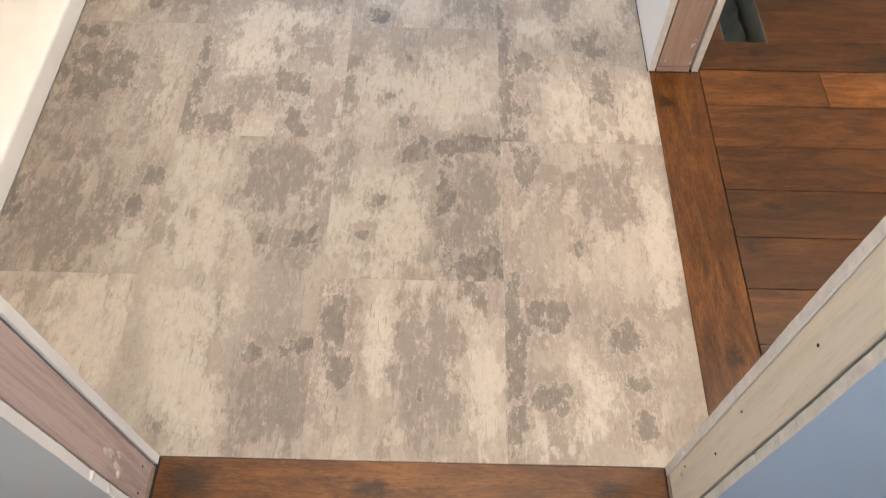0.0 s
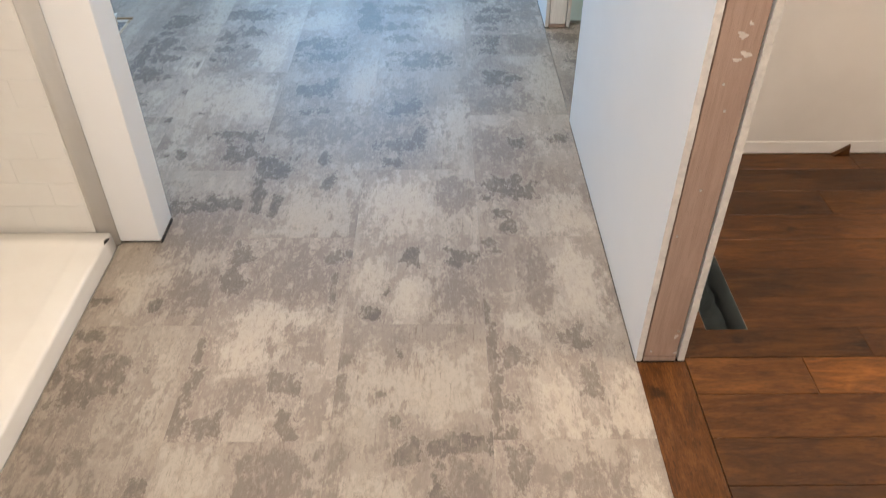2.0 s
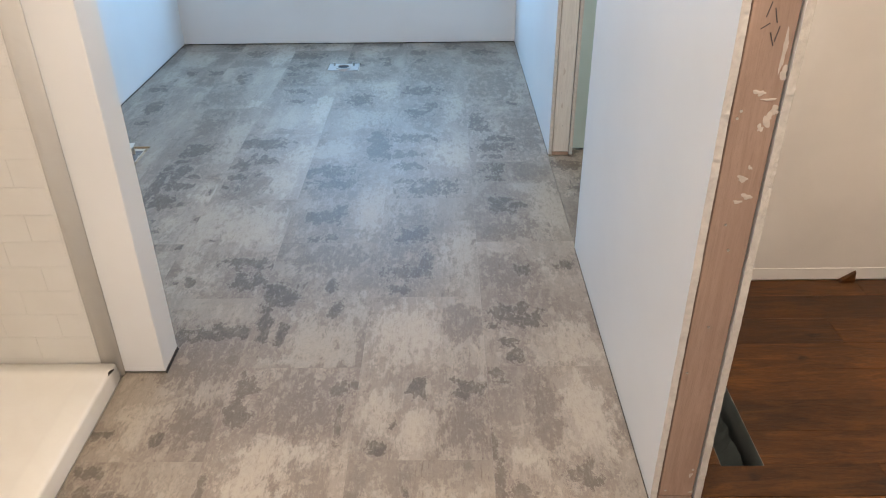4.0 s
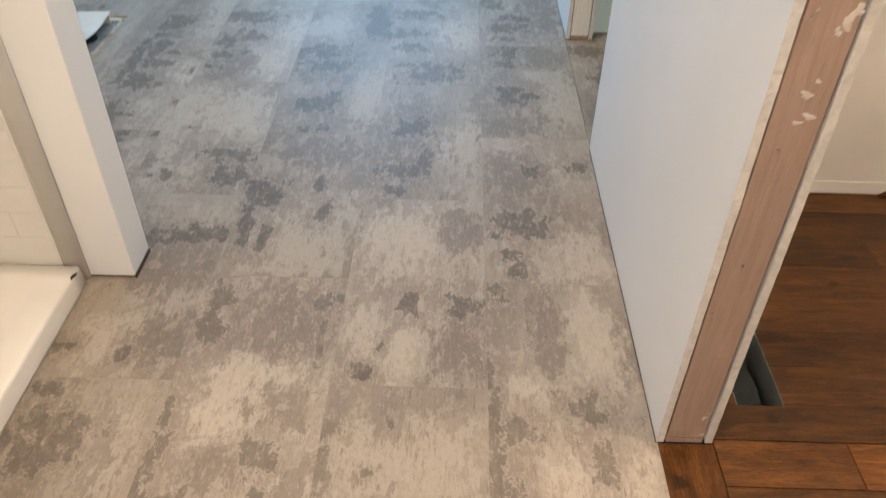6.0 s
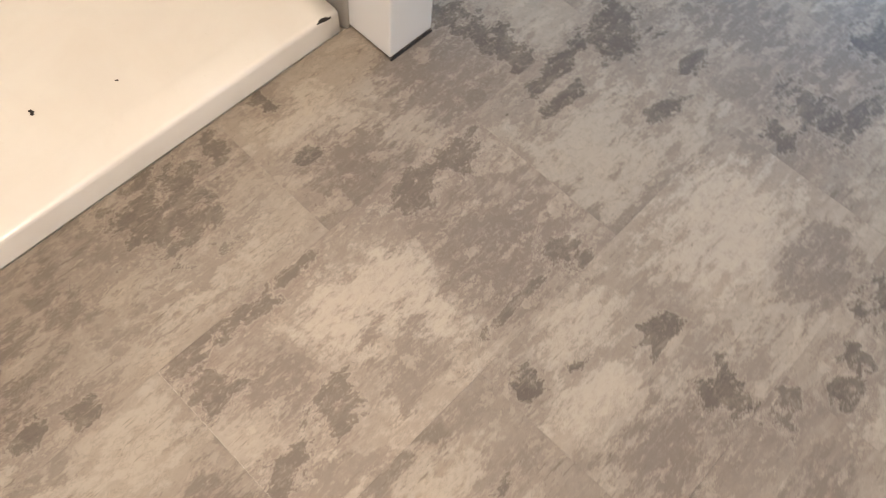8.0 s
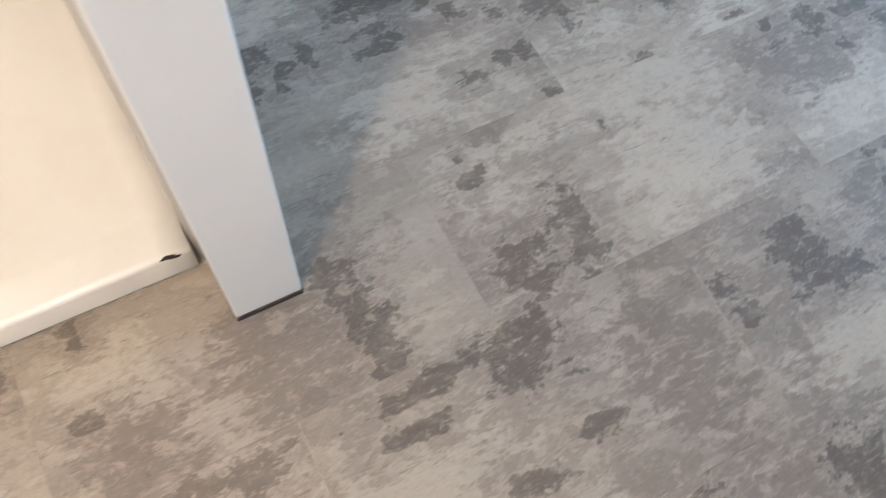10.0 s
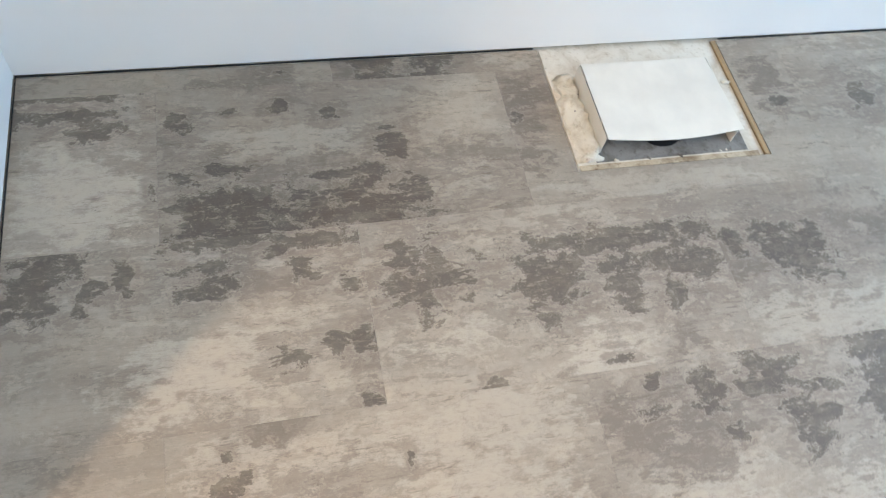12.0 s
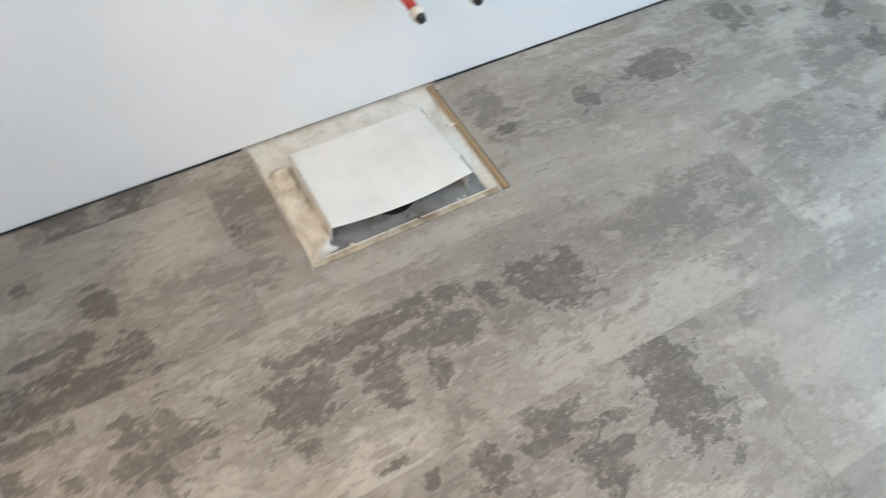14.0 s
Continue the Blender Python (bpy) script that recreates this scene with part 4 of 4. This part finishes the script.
tile_print(-4, 4, dark=[(11.4, 42, 2.8, 8.8)], grey=[(6.3, 14.1, 8.7, 9.7)], pale=[(25.6, 5.7, 3.7, 6.2)])
tile_print(-3, -1, pale=[(25, 49.6, 7.6, 10.4)])
tile_print(-3, 0, dark=[(11.1, 45.1, 7.5, 6.2), (7.4, 57.8, 2.9, 2.3), (25.9, 14, 1.8, 2.2), (28.6, 20.8, 2.1, 2), (4, 15.1, 1.8, 4.9)], grey=[(11.8, 26.6, 6, 3), (14.9, 11.3, 8.3, 11.4)], pale=[(22.7, 44.6, 7.8, 14.2), (26.7, 9.7, 3, 8.2)])
tile_print(-3, 1, dark=[(22.7, 44.8, 9, 3.1), (13.1, 42.1, 3, 2.4), (18.5, 6.8, 1.6, 2.5), (5.7, 7.9, 2.2, 1.7)], grey=[(20, 34, 9, 12), (24, 30.8, 9.1, 8.7), (24.8, 9.9, 6.3, 8.4)], pale=[(11.8, 9.3, 4.4, 7.5)])
tile_print(-3, 2, dark=[(22.6, 18.1, 9, 3.2), (25.8, 8.7, 5.8, 4.5), (8, 7.8, 1.7, 1.5), (4.1, 8, 0.8, 0.7), (6.6, 10.3, 0.8, 0.8), (8.3, 32.5, 1.2, 0.4)], grey=[(25.5, 10.5, 7.5, 9.7)], pale=[(9.3, 9.4, 7.5, 7.6), (19, 42.3, 10.2, 14.3), (5.2, 15.6, 3.4, 12.7), (5, 44.1, 5.5, 15.7)])
tile_print(-3, 3, dark=[(8.3, 50.2, 9.2, 5.8), (4.7, 29.8, 3.3, 3.9), (11.7, 33.9, 4.6, 3.2), (7.8, 8.1, 1.2, 2.8), (5.1, 18.9, 3.2, 2.9), (3, 10.2, 1.2, 1.3), (6.5, 26.2, 1.6, 2.1), (12.5, 20.4, 1.5, 1.6), (7.7, 39.6, 1.2, 2.1), (12.1, 37.6, 1.9, 1.9)], grey=[(11.5, 12.7, 8.3, 10.5), (8.5, 10.2, 5.2, 9.5), (9.1, 30.4, 4.9, 2)], pale=[(20.6, 13.6, 7.2, 11.8), (24.5, 41.4, 7.9, 13.9)])
tile_print(-3, 4, dark=[(11.9, 53.9, 5.4, 4), (13.4, 39.8, 3.3, 2.3)], pale=[(28.3, 31, 5.1, 18.2)])
tile_print(-2, -1, dark=[(8.8, 4.2, 1.1, 1.1), (19.8, 38.3, 1.2, 2.3), (26.6, 38.2, 2.2, 2.1), (21.4, 16.6, 1.7, 1.4), (27.5, 17.7, 3.6, 1.4)], grey=[(21.7, 51.7, 7.6, 8.7), (25.2, 8.5, 6.8, 7.6)], pale=[(9, 12.2, 4.3, 10.2), (6.2, 54.5, 5.2, 5.6), (9.1, 39.4, 5.8, 8.2), (9.3, 23.9, 8.2, 5.2), (13.5, 7.2, 4.3, 5.8)])
tile_print(-2, 0, dark=[(1.1, 5.9, 1.8, 6.2), (6.7, 3.2, 2.8, 3), (1.5, 14.8, 2.1, 2.7), (1.1, 22.4, 0.9, 3.3), (19.8, 13.8, 2.8, 3.4), (21.6, 3.9, 2.1, 3.6), (3.1, 50.4, 2, 9.3), (5, 54.5, 2.4, 4), (3.6, 43.9, 2.5, 3.7), (27.6, 53.8, 3.4, 3), (27.1, 41.6, 0.7, 6.3)], grey=[(18, 48, 12, 12), (11.8, 11.3, 4.4, 4.9), (21.9, 25.1, 6.4, 6.2), (20.7, 50.5, 10.6, 9.8)], pale=[(16, 27, 13, 13)])
tile_print(-2, 1, dark=[(4.8, 31.7, 4.8, 5.6), (3.2, 16.1, 1.8, 7.5), (8.4, 13.3, 1.9, 4.9), (19.3, 36.9, 2.4, 2.9), (21.1, 24.7, 1.9, 3.6)], grey=[(16.9, 51.2, 12.9, 8.2)], pale=[(18, 11, 13, 11), (9, 22, 7, 4), (16, 3.5, 15.6, 3.7), (20.9, 17.7, 9.8, 16.3)])
tile_print(-2, 2, dark=[(8, 53.4, 9, 5.8), (11.9, 42.4, 8.2, 4.2), (15.4, 19, 2.8, 6), (9.1, 17.2, 3.8, 4), (12.2, 3.4, 4.1, 2.2)], grey=[(11.8, 43.4, 10.3, 14)], pale=[(26.2, 29.6, 5.8, 24.7)])
tile_print(-2, 3, dark=[(25.6, 15.2, 5.1, 14.3)], pale=[(8.9, 13.5, 10.7, 11.9), (18.1, 45.5, 11, 12.8)])
tile_print(-2, 4, dark=[(12.2, 10.2, 5.3, 7.6)], grey=[(6.5, 43.3, 17, 8.9)], pale=[(21.8, 24, 8.1, 18.3)])
tile_print(-1, -1, dark=[(2.6, 52, 1.7, 8), (4.2, 45, 1.9, 2.8), (26, 58.1, 2.3, 2.2), (17.2, 40.8, 0.4, 1.2)], grey=[(5.3, 55.2, 1.9, 4.4), (18.1, 45.8, 5.7, 14.3)], pale=[(27.1, 43.4, 2.8, 12.4), (9.9, 49.2, 2.3, 8.8)])
tile_print(-1, 0, dark=[(8.4, 16.2, 1.3, 1.2), (6.3, 8.6, 1.2, 1.5), (14.7, 27.1, 2.5, 2.1), (24.3, 29.4, 6.6, 2.4), (26.1, 3.4, 4.3, 3), (12.7, 34.4, 1.6, 1.6), (12.4, 53.2, 1.1, 2.3), (9.1, 41.1, 1.1, 1.1), (20.6, 17.8, 1.5, 6.9)], grey=[(24.6, 13, 5.9, 13)], pale=[(9, 12, 9, 12), (9.3, 11.6, 9.4, 11.4), (15.7, 43, 14.4, 11)])
tile_print(-1, 1, dark=[(8.8, 10.6, 1, 1.8), (5.7, 3.4, 1.9, 2.1), (13.9, 22.4, 2.6, 3.5), (26.6, 22.5, 4, 4)], grey=[(24.8, 9.8, 5.6, 8.9), (24.7, 48.3, 5.2, 10.7)], pale=[(10, 44, 10, 14), (9, 13, 9, 13)])
tile_print(-1, 2, dark=[(8.9, 12.5, 7.5, 3.8), (7.7, 3.6, 2.5, 2.1), (15.1, 17.9, 2.1, 6.4), (10.8, 35.1, 5.5, 5.4)], grey=[(10, 34.1, 9.8, 22.4)], pale=[(24, 21.5, 6.8, 20.5)])
tile_print(-1, 3, dark=[(8.3, 54.7, 7.6, 4.5), (6, 38.5, 5.5, 3.3), (7.4, 27.1, 6.4, 3.8), (14.1, 8.8, 10.2, 6.8)], pale=[(21.5, 40, 8.8, 19.8)])
tile_print(-1, 4, dark=[(10.2, 52.8, 8.1, 6), (9.5, 22.8, 5, 5.2), (14.6, 32.2, 4.1, 4.4)], pale=[(24, 32.1, 5.8, 21.9)])
tile_print(-1, 5, dark=[(6.8, 54.5, 5.4, 5.3), (7.1, 40.5, 3.7, 3.5)], grey=[(14, 17.8, 12.8, 15.9)])
tile_print(0, -1, dark=[(1.3, 15.7, 1.4, 14.4), (6.4, 25, 3.4, 2.4), (6.1, 10, 2.8, 2.1), (2.3, 20.6, 1.8, 2.5), (18.8, 20.7, 2.9, 2.7), (20.4, 12.8, 1.8, 1.9), (20.7, 6.5, 1.9, 1.8), (4.2, 55.1, 2.4, 4.6), (13, 37.5, 1, 2.3)], grey=[(18.5, 49.2, 6.1, 9.5)], pale=[(27, 40, 2.4, 15.8), (13.2, 10.1, 4.4, 8.1), (5.3, 2.8, 3.2, 2.1)])
tile_print(0, 0, dark=[(1.2, 15.1, 1.3, 15.4), (5.6, 21.1, 2.9, 3.2), (18.5, 25.6, 2.9, 3.3), (20.6, 14.5, 1.9, 4.6), (4.5, 9.1, 2.2, 2.6), (3.5, 2.6, 1.3, 2.5), (3, 56.9, 2.2, 3.1), (0.4, 34.7, 0.8, 5)], grey=[(13, 44.3, 3.8, 13.4)], pale=[(20, 8, 11, 8), (19.6, 9, 11.3, 9.2), (8.5, 30.3, 5.6, 4.3), (22.5, 43.5, 5.7, 12.8)])
tile_print(0, 1, dark=[(8.1, 21.6, 5.4, 5.2), (13.6, 20, 2.7, 3.8), (5.6, 9.1, 2.2, 2.3), (8, 4.3, 2.1, 2.5), (25.4, 46.9, 2.6, 3.1), (12.5, 44.2, 3.4, 3.1)], grey=[(9.1, 43.2, 8.2, 10.8)], pale=[(22.3, 10.3, 7.2, 10.7), (22.3, 45.6, 4.6, 7.9)])
tile_print(0, 2, dark=[(8.3, 55, 3.7, 5), (9.3, 46.5, 5.1, 2.4), (9.8, 25, 4.8, 6.2), (13.2, 24.8, 4.4, 2.1)], grey=[(11.2, 7.7, 10.9, 7)], pale=[(24, 23.6, 5.8, 20.7), (18.8, 37.8, 7, 6.8)])
tile_print(0, 3, dark=[(4.1, 42.1, 3, 11.5), (5.8, 35.3, 3.3, 4.7), (9.6, 14, 7.3, 4.2), (11.9, 23.5, 5.8, 3.6), (7.9, 5, 3.8, 2.2)], grey=[(22.7, 29.4, 9.3, 26.7)])
tile_print(0, 4, dark=[(21.1, 3.8, 2.5, 2.6)], grey=[(14.3, 30.2, 12.9, 27.2)])


REGIONS = [(XW + 0.003, XE - 0.0015, YS, YN - 0.003), (XE - 0.0015, 1.3, 1.483, 2.187), (XE + WT + 0.002, 1.3, 1.382, 1.483), (XE + WT + 0.002, 1.3, 2.187, 2.242)]
HOLES = [(XW - 0.1, CX + 0.0025, YS - 0.1, WY0 - 0.001), (VX0 - 0.1, VX1, VY0, VY1), (-0.70, -0.534, 3.285, 3.412)]
for i in range(-6, 5):
    for k in range(-2, 8):
        y0 = corner(i, k)[1]
        full = (i * G + 0.0001, (i + 1) * G - 0.0001, y0 + 0.0001, y0 + 2 * G - 0.0001)
        rects = []
        for reg in REGIONS:
            r = (max(full[0], reg[0]), min(full[1], reg[1]), max(full[2], reg[2]), min(full[3], reg[3]))
            if r[1] - r[0] > 0.003 and r[3] - r[2] > 0.003:
                rects.append(r)
        for c in HOLES:
            rects = cut(rects, c)
        if not rects:
            continue
        bm = bmesh.new()
        z = rt.uniform(-0.0001, 0.0001)
        for r in rects:
            box(bm, *r, -0.0055, z, bevel=0.00015 if len(rects) == 1 and min(r[1] - r[0], r[3] - r[2]) > 0.01 else 0)
        give_print(part("tile", bm, VINYL, floor).data, i, k)

oak_floor = structure("floor_oak", boxes((0.30, 0.470, YS, 1.29, -0.0058, -0.0045), (0.560, 2.2, YS, 1.29, -0.0058, -0.0045), (0.470, 0.560, YS, 0.585, -0.0058, -0.0045), (0.470, 0.560, 0.832, 1.29, -0.0058, -0.0045), (-1.2, 1.0, -2.3, YS, -0.0058, -0.0045)), DARK, "chestnut oak plank floor, hand-scraped and varnished")
oak_floor["category"] = "floor"


# knots in the oak: centre and half size on the floor
KNOTS = [
    (0.481, 0.168, 0.014, 0.008), (0.327, 0.415, 0.012, 0.012), (0.361, -0.130, 0.012, 0.012), (0.527, 0.554, 0.010, 0.008), (0.425, 0.077, 0.006, 0.008), (-0.460, -0.338, 0.026, 0.020),
    (-0.200, -0.345, 0.022, 0.009), (0.145, -0.340, 0.020, 0.010), (0.783, 0.538, 0.018, 0.007), (0.780, 0.935, 0.012, 0.006), (0.845, 1.030, 0.016, 0.006),
]


def plank(x0, x1, y0, y1, mat):
    rects = cut([(x0 + 0.0004, x1 - 0.0004, y0 + 0.0004, y1 - 0.0004)], (DX0, DX1, DY0, DY1))
    bm = bmesh.new()
    z = 0.0012 + rt.uniform(-0.0003, 0.0004)
    for r in rects:
        box(bm, *r, -0.0044, z, bevel=0.0010 if len(rects) == 1 else 0)
    if bm.verts:
        me = part("plank", bm, mat, oak_floor).data
        mine = [q for q in KNOTS if x0 <= q[0] <= x1 and y0 <= q[1] <= y1][:KNOT_SLOTS]
        for n, q in enumerate(mine):
            at = me.attributes.new("knot_%d" % n, "FLOAT_COLOR", "POINT")
            at.data.foreach_set("color", list(q) * len(me.vertices))
    else:
        bm.free()


plank(XE - 0.002, 0.403, -0.224, 0.494, OAK_Y)
ROWS_Y = [-0.305, -0.208, -0.105, -0.003, 0.100, 0.202, 0.304, 0.408, 0.505, 0.590, 0.686, 0.786, 0.893, 0.995, 1.102, 1.209, 1.288]
SEAMS = {7: [0.645], 13: [0.912], 3: [0.95], 2: [0.62], 5: [1.1], 15: [1.07], 10: [1.3]}
for i, (ya, yb) in enumerate(zip(ROWS_Y, ROWS_Y[1:])):
    start = 0.404 if ya > -0.23 and ya < 0.49 else XE + WT + 0.003
    xs = [start] + SEAMS.get(i, [rt.uniform(0.75, 1.4)])
    while xs[-1] < 2.2:
        xs.append(xs[-1] + rt.uniform(0.5, 1.1))
    xs[-1] = 2.198
    for xa, xb in zip(xs, xs[1:]):
        if xb - xa > 0.02:
            plank(xa, xb, ya, yb, OAK_PALE if (i in (7, 2) and 0.6 < xa < 0.7) else OAK_X)
plank(-0.506, 0.226, YS - 0.105, YS - 0.0005, OAK_X)
y = YS - 0.106
while y > -2.2:
    xs = [-1.198, rt.uniform(-0.9, -0.3)]
    while xs[-1] < 1.0:
        xs.append(xs[-1] + rt.uniform(0.5, 1.1))
    xs[-1] = 0.998
    for xa, xb in zip(xs, xs[1:]):
        if xb - xa > 0.02:
            plank(xa, xb, y - 0.102, y, OAK_X)
    y -= 0.102
